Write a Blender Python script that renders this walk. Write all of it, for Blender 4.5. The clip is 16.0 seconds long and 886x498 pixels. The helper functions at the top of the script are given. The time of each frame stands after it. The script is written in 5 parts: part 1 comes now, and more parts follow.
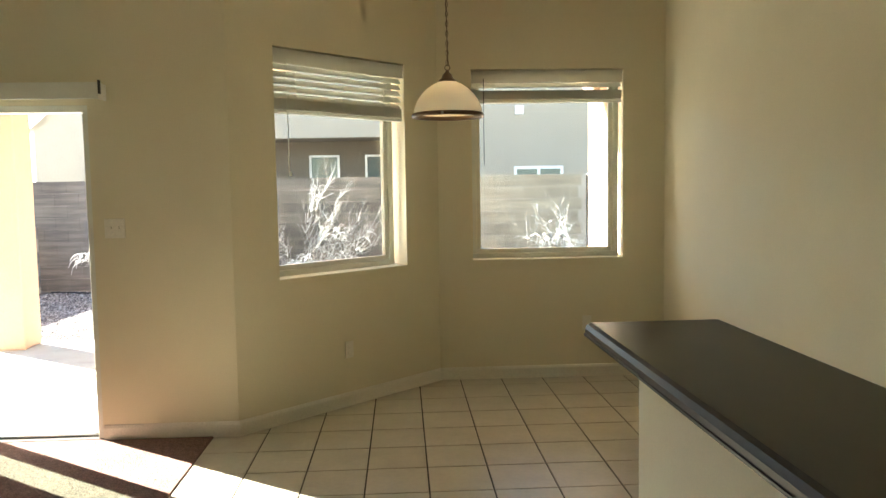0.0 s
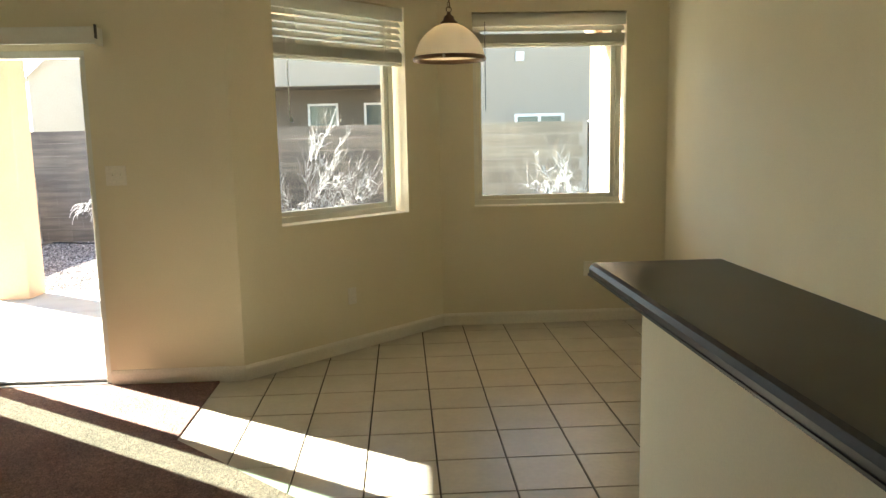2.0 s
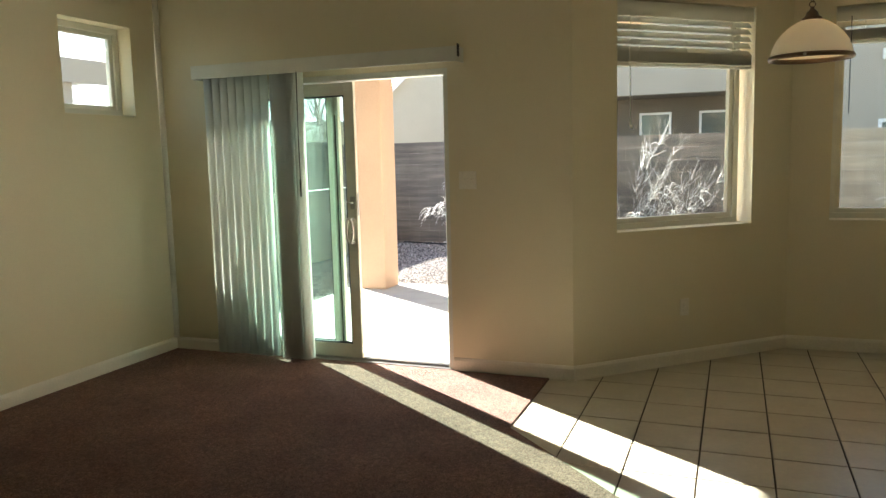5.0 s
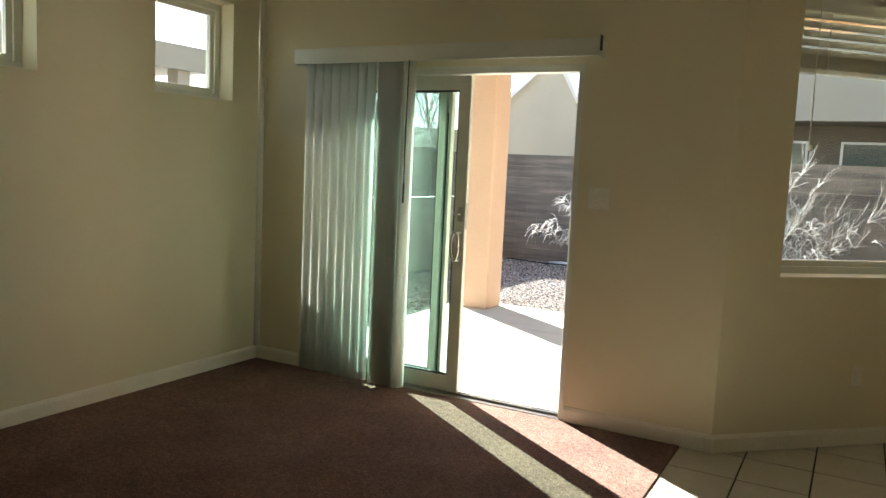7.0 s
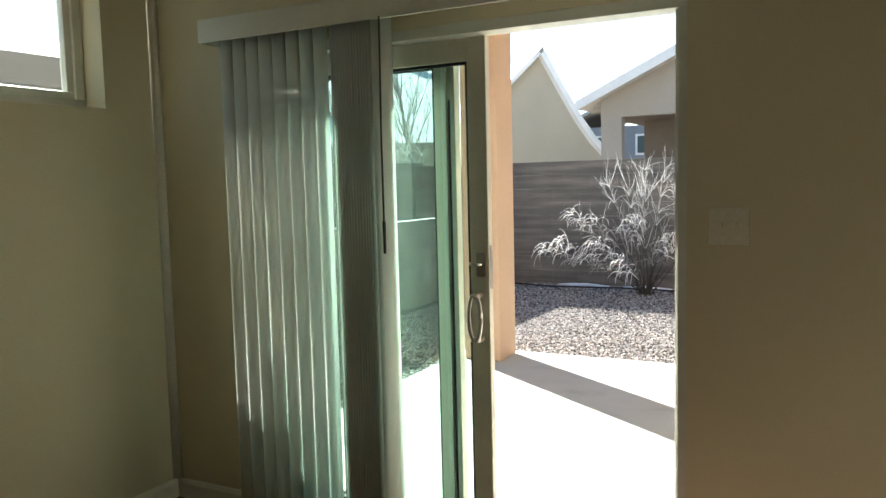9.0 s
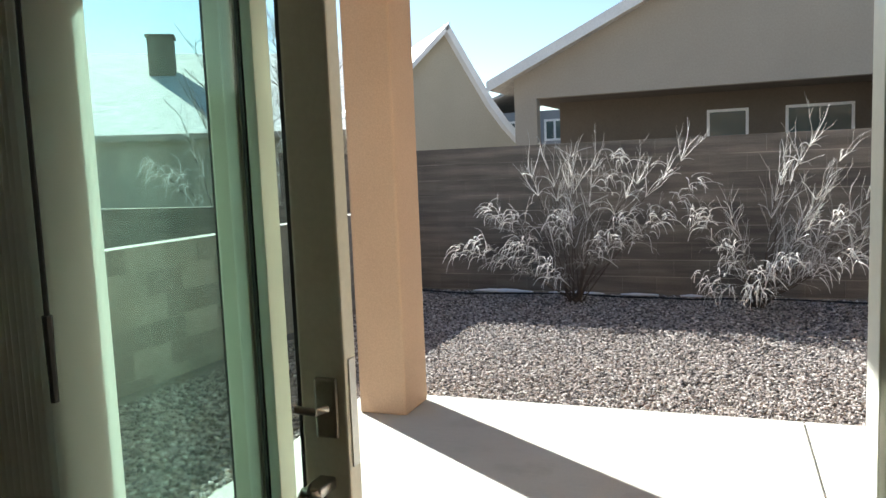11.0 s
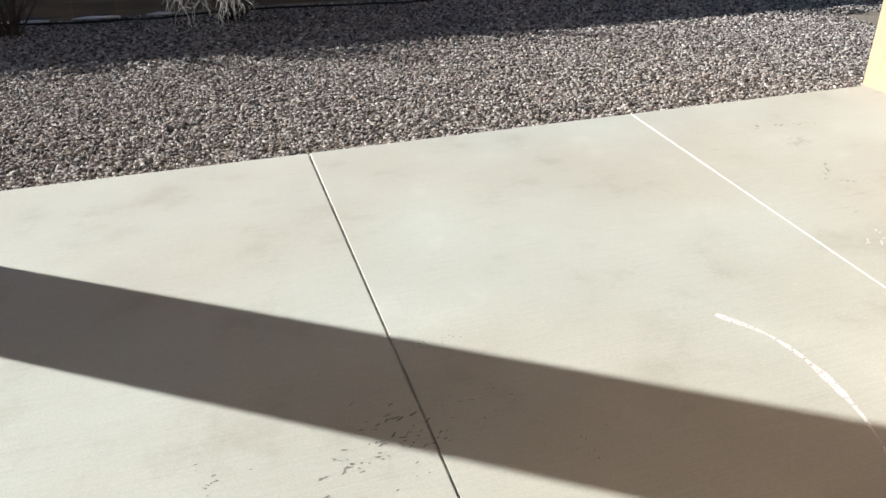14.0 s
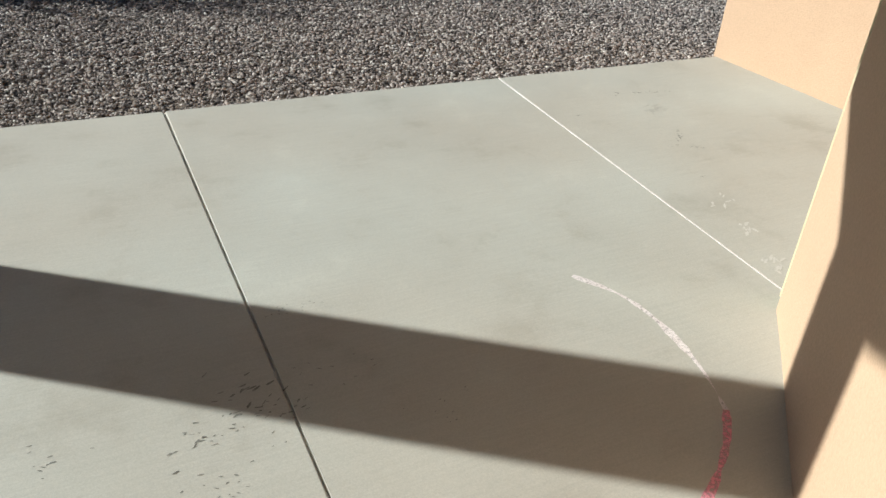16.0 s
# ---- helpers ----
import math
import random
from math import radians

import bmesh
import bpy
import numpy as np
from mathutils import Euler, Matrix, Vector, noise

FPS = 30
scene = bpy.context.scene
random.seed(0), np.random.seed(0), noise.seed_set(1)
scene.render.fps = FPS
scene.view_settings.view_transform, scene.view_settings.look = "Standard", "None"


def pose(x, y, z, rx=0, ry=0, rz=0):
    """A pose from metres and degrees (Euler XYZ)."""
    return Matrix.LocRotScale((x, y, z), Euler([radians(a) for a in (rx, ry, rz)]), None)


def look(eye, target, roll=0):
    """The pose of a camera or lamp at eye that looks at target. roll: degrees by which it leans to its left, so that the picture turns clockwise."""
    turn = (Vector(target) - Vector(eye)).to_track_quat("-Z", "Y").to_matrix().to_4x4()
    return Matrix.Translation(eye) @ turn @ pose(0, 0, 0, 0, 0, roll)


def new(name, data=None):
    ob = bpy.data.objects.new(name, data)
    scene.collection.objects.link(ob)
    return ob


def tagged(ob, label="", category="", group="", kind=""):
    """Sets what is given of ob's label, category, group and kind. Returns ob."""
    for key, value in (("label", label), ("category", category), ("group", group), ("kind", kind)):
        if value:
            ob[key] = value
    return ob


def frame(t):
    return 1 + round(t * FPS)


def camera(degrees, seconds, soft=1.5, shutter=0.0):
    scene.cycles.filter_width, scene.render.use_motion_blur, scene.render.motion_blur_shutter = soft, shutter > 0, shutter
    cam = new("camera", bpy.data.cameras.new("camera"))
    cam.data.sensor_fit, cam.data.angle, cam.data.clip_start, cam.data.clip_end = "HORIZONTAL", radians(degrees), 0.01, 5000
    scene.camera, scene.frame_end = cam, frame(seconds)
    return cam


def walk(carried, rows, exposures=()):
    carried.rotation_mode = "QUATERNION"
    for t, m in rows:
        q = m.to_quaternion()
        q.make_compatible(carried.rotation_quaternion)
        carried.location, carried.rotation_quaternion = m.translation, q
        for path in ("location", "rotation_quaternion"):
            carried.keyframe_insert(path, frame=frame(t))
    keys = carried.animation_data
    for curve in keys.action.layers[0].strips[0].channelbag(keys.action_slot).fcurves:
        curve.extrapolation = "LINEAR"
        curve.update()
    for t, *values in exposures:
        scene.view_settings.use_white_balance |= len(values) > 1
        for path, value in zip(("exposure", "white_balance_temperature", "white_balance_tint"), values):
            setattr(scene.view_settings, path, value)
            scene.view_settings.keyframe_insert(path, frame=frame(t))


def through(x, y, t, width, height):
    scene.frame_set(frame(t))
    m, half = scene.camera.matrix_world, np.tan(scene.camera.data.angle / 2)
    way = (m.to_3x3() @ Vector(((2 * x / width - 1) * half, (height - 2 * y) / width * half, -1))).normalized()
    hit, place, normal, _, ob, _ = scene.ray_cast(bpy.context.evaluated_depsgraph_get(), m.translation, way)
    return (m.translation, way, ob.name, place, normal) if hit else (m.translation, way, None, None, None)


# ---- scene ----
cam = camera(60.2, 16.0)
PATH = [
    (0, (0.125, -0.033, 1.481), (0.147, 1.961, 1.324), -0.9),
    (0.5, (0.132, -0.047, 1.466), (0.144, 1.943, 1.272), -1.6),
    (1, (0.133, -0.041, 1.465), (0.141, 1.946, 1.234), -2.0),
    (1.5, (0.128, -0.052, 1.461), (0.136, 1.931, 1.203), -1.5),
    (2, (0.11, -0.043, 1.457), (0.13, 1.936, 1.17), -1.2),
    (2.5, (0.072, -0.046, 1.447), (0.109, 1.929, 1.135), -1.2),
    (3, (0.048, -0.008, 1.441), (0.05, 1.963, 1.099), -1.6),
    (3.5, (0.028, -0.021, 1.441), (-0.146, 1.94, 1.09), -0.6),
    (4, (0.037, -0.041, 1.447), (-0.32, 1.897, 1.109), -1.2),
    (4.5, (0.048, -0.06, 1.452), (-0.508, 1.839, 1.161), -2.0),
    (5, (0.048, -0.121, 1.436), (-0.739, 1.702, 1.195), -1.4),
    (5.2, (0.057, -0.125, 1.458), (-0.781, 1.674, 1.208), -0.5),
    (7.5, (-0.592, 0.828, 1.4), (-1.651, 2.513, 1.206), 1.5),
    (8, (-0.87, 1.193, 1.407), (-1.95, 2.867, 1.23), -1.3),
    (10.3, (-1.792, 3.08, 1.46), (-2.685, 4.858, 1.257), 0.3),
    (10.5, (-1.84, 3.228, 1.447), (-2.726, 5.008, 1.23), -0.0),
    (11, (-2.044, 3.59, 1.47), (-2.819, 5.421, 1.257), -2.3),
    (11.3, (-2.113, 3.771, 1.461), (-2.801, 5.64, 1.279), -3.4),
    (11.5, (-2.146, 3.907, 1.472), (-2.8, 5.793, 1.34), -3.4),
    (11.8, (-2.189, 4.074, 1.511), (-2.766, 5.988, 1.452), -2.2),
    (12, (-2.224, 4.162, 1.503), (-2.629, 6.12, 1.453), -2.4),
    (12.5, (-2.233, 4.296, 1.511), (-2.252, 6.293, 1.405), -3.8),
    (12.9, (-2.192, 4.44, 1.485), (-2.084, 6.427, 1.290), -2.7),
    (13, (-2.18, 4.47, 1.478), (-2.044, 6.436, 1.136), -1.2),
    (13.2, (-2.15, 4.513, 1.459), (-1.95, 6.437, 0.949), -1.5),
    (13.5, (-2.107, 4.57, 1.42), (-1.815, 6.445, 0.789), -2.6),
    (14, (-2.093, 4.583, 1.349), (-1.654, 6.288, 0.402), -1.0),
    (14.5, (-2.081, 4.585, 1.327), (-1.536, 6.099, 0.14), 3.3),
    (15, (-2.078, 4.583, 1.298), (-1.432, 5.92, -0.042), 7.0),
    (15.5, (-2.074, 4.579, 1.298), (-1.365, 5.981, 0.061), 6.9),
    (16, (-2.026, 4.594, 1.335), (-1.303, 6.152, 0.311), 3.8),
]
EXPOSURES = [
    (0.0, 4.1, 6350, 4), (2.5, 4.05, 6350, 4), (3.5, 4.0, 6350, 4), (4.5, 3.5, 6350, 4), (5.0, 3.4, 6300, 4), (7.5, 3.08, 6250, 3), (8.2, 2.95, 6200, 3),
    (10.3, 2.15, 6150, 4), (11.0, 1.9, 6200, 5), (12.0, 1.85, 6250, 4), (13.0, 1.7, 6250, 6), (13.6, 1.05, 6200, 8), (14.0, 0.88, 6250, 6), (14.5, 0.66, 6250, 4), (15.2, 0.3, 6250, 3), (16.0, 0.38, 6250, 4)]
walk(cam, [(r[0], look(*r[1:])) for r in PATH], EXPOSURES)

# ---- world, sun, lamps ----
SUN_EL = radians(27.5)
SUN_FROM = Vector((-0.8377 * math.cos(SUN_EL), 0.5461 * math.cos(SUN_EL), math.sin(SUN_EL)))
world = bpy.data.worlds.new("sky")
world.use_nodes = True
scene.world = world
sky = world.node_tree.nodes.new("ShaderNodeTexSky")
sky.sky_type = "NISHITA"
sky.sun_disc = False
sky.sun_elevation = SUN_EL
sky.sun_rotation = math.atan2(-0.8377, 0.5461)
sky.dust_density = 0.4
sky.altitude = 700
world.node_tree.links.new(sky.outputs[0], world.node_tree.nodes["Background"].inputs[0])
world.node_tree.nodes["Background"].inputs[1].default_value = 0.05
sun = new("sun", bpy.data.lights.new("sun", "SUN"))
sun.data.energy = 5.0
sun.data.angle = radians(0.55)
sun.data.color = (1.0, 0.96, 0.90)
sun.matrix_world = look(SUN_FROM * 50, (0, 0, 0))


def sky_lamp(x, y, z, tx, ty, tz, w, h, watts):
    """The sky's light that falls in through an opening."""
    lamp = new("window_light", bpy.data.lights.new("window_light", "AREA"))
    lamp.data.shape, lamp.data.size, lamp.data.size_y = "RECTANGLE", w, h
    lamp.data.energy = watts
    lamp.data.color = (0.93, 0.97, 1.0)
    lamp.matrix_world = look((x, y, z), (tx, ty, tz))


sky_lamp(-2.26, 4.66, 1.05, -2.10, 0.0, 0.95, 0.62, 1.85, 0.2)
sky_lamp(-0.52, 5.30, 1.45, 1.1, 3.5, 1.2, 0.95, 0.95, 0.2)
sky_lamp(1.00, 5.98, 1.55, 1.15, 3.0, 1.3, 1.0, 1.1, 0.06)


# ---- materials ----
def lin(r, g, b):
    return (r, g, b, 1)


def material(name, rough=0.6, metal=0.0, spec=0.5):
    m = bpy.data.materials.new(name)
    m.use_nodes = True
    b = m.node_tree.nodes["Principled BSDF"]
    b.inputs["Roughness"].default_value = rough
    b.inputs["Metallic"].default_value = metal
    b.inputs["Specular IOR Level"].default_value = spec
    return m, m.node_tree, b


def node(nt, kind, **kw):
    n = nt.nodes.new(kind)
    for k, v in kw.items():
        n.inputs[k.replace("_", " ")].default_value = v
    return n


def noise_tex(nt, scale, detail=4, rough=0.55, stretch=None):
    co = nt.nodes.new("ShaderNodeTexCoord")
    n = node(nt, "ShaderNodeTexNoise", Scale=scale, Detail=detail, Roughness=rough)
    if stretch:
        mp = nt.nodes.new("ShaderNodeMapping")
        mp.inputs["Scale"].default_value = stretch
        nt.links.new(co.outputs["Object"], mp.inputs[0])
        nt.links.new(mp.outputs[0], n.inputs["Vector"])
    else:
        nt.links.new(co.outputs["Object"], n.inputs["Vector"])
    return n


def ramp(nt, src, lo, hi, a=0.3, b=0.7):
    r = nt.nodes.new("ShaderNodeValToRGB")
    r.color_ramp.elements[0].position, r.color_ramp.elements[0].color = a, lo
    r.color_ramp.elements[1].position, r.color_ramp.elements[1].color = b, hi
    nt.links.new(src, r.inputs[0])
    return r


def mix(nt, fac, a, b, mode="MIX"):
    m = nt.nodes.new("ShaderNodeMix")
    m.data_type, m.blend_type = "RGBA", mode
    for val, inp in ((fac, m.inputs[0]), (a, m.inputs[6]), (b, m.inputs[7])):
        if isinstance(val, (int, float, tuple)):
            inp.default_value = val
        else:
            nt.links.new(val, inp)
    return m.outputs[2]


def bump(nt, b, src, strength, dist):
    n = node(nt, "ShaderNodeBump", Strength=strength, Distance=dist)
    nt.links.new(src, n.inputs["Height"])
    nt.links.new(n.outputs[0], b.inputs["Normal"])


def surface(name, lo, hi, scale=3, fine=60, rough=0.7, metal=0.0, bump_k=0.2, bump_d=0.002, spec=0.4, stretch=None, vary=0.0, fine_amount=0.25, world_space=False, streak=0.0):
    """Two scales of variation: broad patches and fine grain, with relief from the grain; vary shifts it from piece to piece."""
    m, nt, b = material(name, rough, metal, spec)
    big = noise_tex(nt, scale, 3, 0.6, stretch)
    small = noise_tex(nt, fine, 5, 0.65, stretch)
    if world_space:
        geo = nt.nodes.new("ShaderNodeNewGeometry")
        nt.links.new(geo.outputs["Position"], big.inputs["Vector"])
        nt.links.new(geo.outputs["Position"], small.inputs["Vector"])
    col = ramp(nt, big.outputs[0], lo, hi).outputs[0]
    if streak:
        mp = nt.nodes.new("ShaderNodeMapping")
        mp.inputs["Scale"].default_value = (0.9, 0.9, 11.0)
        nt.links.new(geo.outputs["Position"], mp.inputs[0])
        lines = node(nt, "ShaderNodeTexNoise", Scale=1.0, Detail=4, Roughness=0.6)
        nt.links.new(mp.outputs[0], lines.inputs["Vector"])
        col = mix(nt, streak, col, mix(nt, 1.0, col, ramp(nt, lines.outputs[0], lin(0.7, 0.7, 0.7), lin(1.7, 1.68, 1.62), 0.42, 0.72).outputs[0], "MULTIPLY"))
    dark = ramp(nt, small.outputs[0], lin(0.72, 0.72, 0.72), lin(1.18, 1.18, 1.18), 0.35, 0.65).outputs[0]
    col = mix(nt, fine_amount, col, mix(nt, 1.0, col, dark, "MULTIPLY"))
    if vary:
        info = nt.nodes.new("ShaderNodeObjectInfo")
        v = ramp(nt, info.outputs["Random"], lin(1 - vary, 1 - vary, 1 - vary), lin(1 + vary, 1 + vary * 0.95, 1 + vary * 0.85), 0, 1).outputs[0]
        col = mix(nt, 1.0, col, v, "MULTIPLY")
    nt.links.new(col, b.inputs["Base Color"])
    bump(nt, b, small.outputs[0], bump_k, bump_d)
    return m


PAINT = surface("cream_wall_paint", lin(0.72, 0.645, 0.45), lin(0.76, 0.685, 0.485), 1.3, 140, 0.62, bump_k=0.25, bump_d=0.0015, fine_amount=0.12)
CEILING = surface("ceiling_paint", lin(0.80, 0.76, 0.66), lin(0.84, 0.80, 0.70), 1.5, 120, 0.8)
TRIM = surface("white_trim_paint", lin(0.77, 0.72, 0.60), lin(0.82, 0.77, 0.65), 4, 90, 0.4, bump_k=0.05)
VINYL = surface("white_vinyl", lin(0.70, 0.69, 0.60), lin(0.76, 0.75, 0.66), 5, 80, 0.35, bump_k=0.04, fine_amount=0.1)
ALU = surface("bronze_tan_door_stile", lin(0.60, 0.57, 0.46), lin(0.66, 0.63, 0.52), 5, 90, 0.38, bump_k=0.05, fine_amount=0.15)
SEAL = surface("black_weather_seal", lin(0.02, 0.02, 0.02), lin(0.035, 0.035, 0.033), 8, 90, 0.6)
NICKEL = surface("brushed_nickel", lin(0.42, 0.40, 0.36), lin(0.50, 0.48, 0.44), 8, 150, 0.32, metal=1.0, bump_k=0.05)
BRONZE = surface("aged_bronze", lin(0.13, 0.09, 0.06), lin(0.19, 0.13, 0.085), 12, 150, 0.4, metal=0.8, bump_k=0.1)
STUCCO = surface("peach_stucco", lin(0.53, 0.375, 0.258), lin(0.58, 0.415, 0.288), 1.2, 110, 0.9, bump_k=0.55, bump_d=0.004, fine_amount=0.3)
TAUPE = surface("taupe_stucco", lin(0.36, 0.317, 0.267), lin(0.39, 0.346, 0.293), 0.8, 30, 0.92, bump_k=0.3, bump_d=0.004)
# Taupe coloured darker to stand in for the porch's shade; the chimney shares it.
DARKENED_TAUPE = surface("darkened_taupe_stucco", lin(0.13, 0.107, 0.086), lin(0.152, 0.126, 0.103), 0.8, 30, 0.92, bump_k=0.3, bump_d=0.004)
TAN = surface("sand_stucco", lin(0.40, 0.365, 0.29), lin(0.44, 0.40, 0.32), 0.8, 30, 0.92, bump_k=0.3, bump_d=0.004)
FASCIA = surface("white_fascia", lin(0.72, 0.72, 0.72), lin(0.78, 0.78, 0.78), 2, 40, 0.6)
ROOF = surface("pale_roof_shingle", lin(0.44, 0.41, 0.38), lin(0.58, 0.55, 0.51), 2.5, 14, 0.9, bump_k=0.6, bump_d=0.02, fine_amount=0.6)
GREY_SIDING = surface("grey_blue_siding", lin(0.22, 0.235, 0.26), lin(0.26, 0.275, 0.30), 1, 20, 0.8)
BLACK = surface("black_stone_counter", lin(0.010, 0.009, 0.008), lin(0.020, 0.017, 0.015), 9, 220, 0.36, bump_k=0.03, fine_amount=0.7, spec=0.32)


def concrete_material():
    m, nt, b = material("broom_finished_concrete", 0.85, 0.0, 0.3)
    broad = noise_tex(nt, 1.3, 3, 0.5)
    blot = noise_tex(nt, 2.6, 6, 0.68)
    fine = noise_tex(nt, 230, 4, 0.7)
    patch = noise_tex(nt, 0.55, 2, 0.5)
    broom = noise_tex(nt, 14, 3, 0.6, (0.35, 9.0, 1.0))
    col = ramp(nt, broad.outputs[0], lin(0.455, 0.455, 0.415), lin(0.51, 0.52, 0.48)).outputs[0]
    col = mix(nt, 0.5, col, mix(nt, 1.0, col, ramp(nt, blot.outputs[0], lin(0.80, 0.77, 0.74), lin(1.0, 1.0, 1.0), 0.30, 0.44).outputs[0], "MULTIPLY"))
    col = mix(nt, 0.6, col, mix(nt, 1.0, col, ramp(nt, blot.outputs[0], lin(1.0, 1.0, 1.0), lin(1.12, 1.12, 1.11), 0.60, 0.72).outputs[0], "MULTIPLY"))
    col = mix(nt, 0.35, col, mix(nt, 1.0, col, ramp(nt, fine.outputs[0], lin(0.75, 0.75, 0.75), lin(1.2, 1.2, 1.2), 0.35, 0.65).outputs[0], "MULTIPLY"))
    col = mix(nt, 0.12, col, mix(nt, 1.0, col, ramp(nt, broom.outputs[0], lin(0.7, 0.7, 0.7), lin(1.2, 1.2, 1.2), 0.35, 0.65).outputs[0], "MULTIPLY"))
    col = mix(nt, 0.6, col, mix(nt, 1.0, col, ramp(nt, patch.outputs[0], lin(0.97, 0.91, 0.86), lin(1.0, 1.02, 1.02), 0.40, 0.60).outputs[0], "MULTIPLY"))
    nt.links.new(col, b.inputs["Base Color"])
    bump(nt, b, fine.outputs[0], 0.2, 0.0015)
    return m


CONCRETE = concrete_material()
JOINT = surface("joint_filler", lin(0.50, 0.48, 0.44), lin(0.80, 0.78, 0.74), 9, 60, 0.8)
BLOCK = surface("tan_concrete_block", lin(0.29, 0.258, 0.205), lin(0.40, 0.358, 0.288), 0.9, 75, 0.95, bump_k=0.7, bump_d=0.004, vary=0.12, fine_amount=0.5, world_space=True, streak=0.35)
# Grey and streaks are its own; part of the darkness stands in for glare.
GREY_BLOCK = surface("weathered_dimmed_grey_block", lin(0.135, 0.120, 0.107), lin(0.225, 0.20, 0.175), 0.7, 75, 0.95, bump_k=0.7, bump_d=0.004, vary=0.08, fine_amount=0.5, world_space=True, streak=0.6)
SIDE_BLOCK = surface("taupe_concrete_block", lin(0.24, 0.218, 0.192), lin(0.32, 0.293, 0.26), 0.9, 75, 0.95, bump_k=0.7, bump_d=0.004, vary=0.05, fine_amount=0.5, world_space=True, streak=0.2)
MORTAR = surface("mortar", lin(0.15, 0.132, 0.112), lin(0.38, 0.345, 0.30), 1.5, 60, 0.95, bump_k=0.5, bump_d=0.003, world_space=True, streak=0.4)
PALE_MORTAR = surface("pale_mortar", lin(0.30, 0.275, 0.235), lin(0.44, 0.41, 0.36), 1.5, 60, 0.95, bump_k=0.4, bump_d=0.002, world_space=True)
TILE = surface("cream_ceramic_tile", lin(0.45, 0.40, 0.305), lin(0.52, 0.465, 0.36), 5, 40, 0.32, bump_k=0.06, bump_d=0.001, vary=0.03, fine_amount=0.15, spec=0.35, world_space=True)
GROUT = surface("dark_grout", lin(0.040, 0.031, 0.024), lin(0.085, 0.066, 0.050), 4, 80, 0.95)
BARK = surface("dark_bark", lin(0.07, 0.055, 0.045), lin(0.13, 0.105, 0.085), 12, 90, 0.95, bump_k=0.6)
TWIG = surface("dry_grey_twig", lin(0.36, 0.34, 0.31), lin(0.62, 0.60, 0.56), 9, 60, 0.85, bump_k=0.3)
POD = surface("bleached_seed_pod", lin(0.74, 0.72, 0.68), lin(0.90, 0.89, 0.86), 14, 60, 0.7, bump_k=0.3)
TREE_BARK = surface("grey_tree_bark", lin(0.21, 0.18, 0.155), lin(0.32, 0.28, 0.245), 6, 60, 0.95)
HOSE = surface("black_rubber_hose", lin(0.012, 0.012, 0.012), lin(0.025, 0.025, 0.025), 9, 80, 0.55)
PALE_ROOF = surface("sun_bleached_roof_shingle", lin(0.52, 0.51, 0.49), lin(0.74, 0.73, 0.70), 1.6, 5, 0.9, bump_k=1.0, bump_d=0.06, fine_amount=0.9)
SNOW = surface("old_snow", lin(0.80, 0.82, 0.86), lin(0.88, 0.89, 0.92), 7, 50, 0.7, bump_k=0.5, bump_d=0.01)
SOIL = surface("soil", lin(0.20, 0.165, 0.135), lin(0.28, 0.24, 0.20), 0.5, 30, 0.95, bump_k=0.6, bump_d=0.02)
CHALK = surface("white_joint_filler", lin(0.60, 0.58, 0.56), lin(0.82, 0.78, 0.77), 30, 160, 0.95)


def speckled_surface(name, lo, hi, cover):
    """A colour with the concrete showing through it in specks."""
    m = surface(name, lo, hi, 30, 160, 0.95)
    nt = m.node_tree
    out, coat = nt.nodes["Material Output"], nt.nodes["Principled BSDF"]
    bare = nt.nodes.new("ShaderNodeBsdfTransparent")
    speck = noise_tex(nt, 95, 5, 0.75)
    keep = ramp(nt, speck.outputs[0], lin(0.28, 0.28, 0.28), lin(0.85, 0.95, 0.95), 0.62 - cover * 0.3, 0.78 - cover * 0.3)
    blend = nt.nodes.new("ShaderNodeMixShader")
    nt.links.new(keep.outputs[0], blend.inputs[0])
    nt.links.new(bare.outputs[0], blend.inputs[1])
    nt.links.new(coat.outputs[0], blend.inputs[2])
    nt.links.new(blend.outputs[0], out.inputs[0])
    return m


WHITE_MARK = speckled_surface("white_speckled_mark", lin(0.72, 0.66, 0.66), lin(0.86, 0.82, 0.82), 0.95)
PINK = speckled_surface("pink_speckled_mark", lin(0.86, 0.27, 0.38), lin(0.80, 0.40, 0.46), 0.7)
STAIN = surface("dark_scuff", lin(0.15, 0.15, 0.135), lin(0.32, 0.32, 0.29), 40, 160, 0.95)
RING = surface("damp_concrete_stain", lin(0.40, 0.40, 0.365), lin(0.45, 0.45, 0.41), 30, 160, 0.85)
SALT = surface("salt_bloom", lin(0.56, 0.56, 0.52), lin(0.62, 0.62, 0.585), 30, 160, 0.9)
DARK = surface("dark_metal", lin(0.03, 0.03, 0.03), lin(0.05, 0.05, 0.05), 6, 60, 0.6)


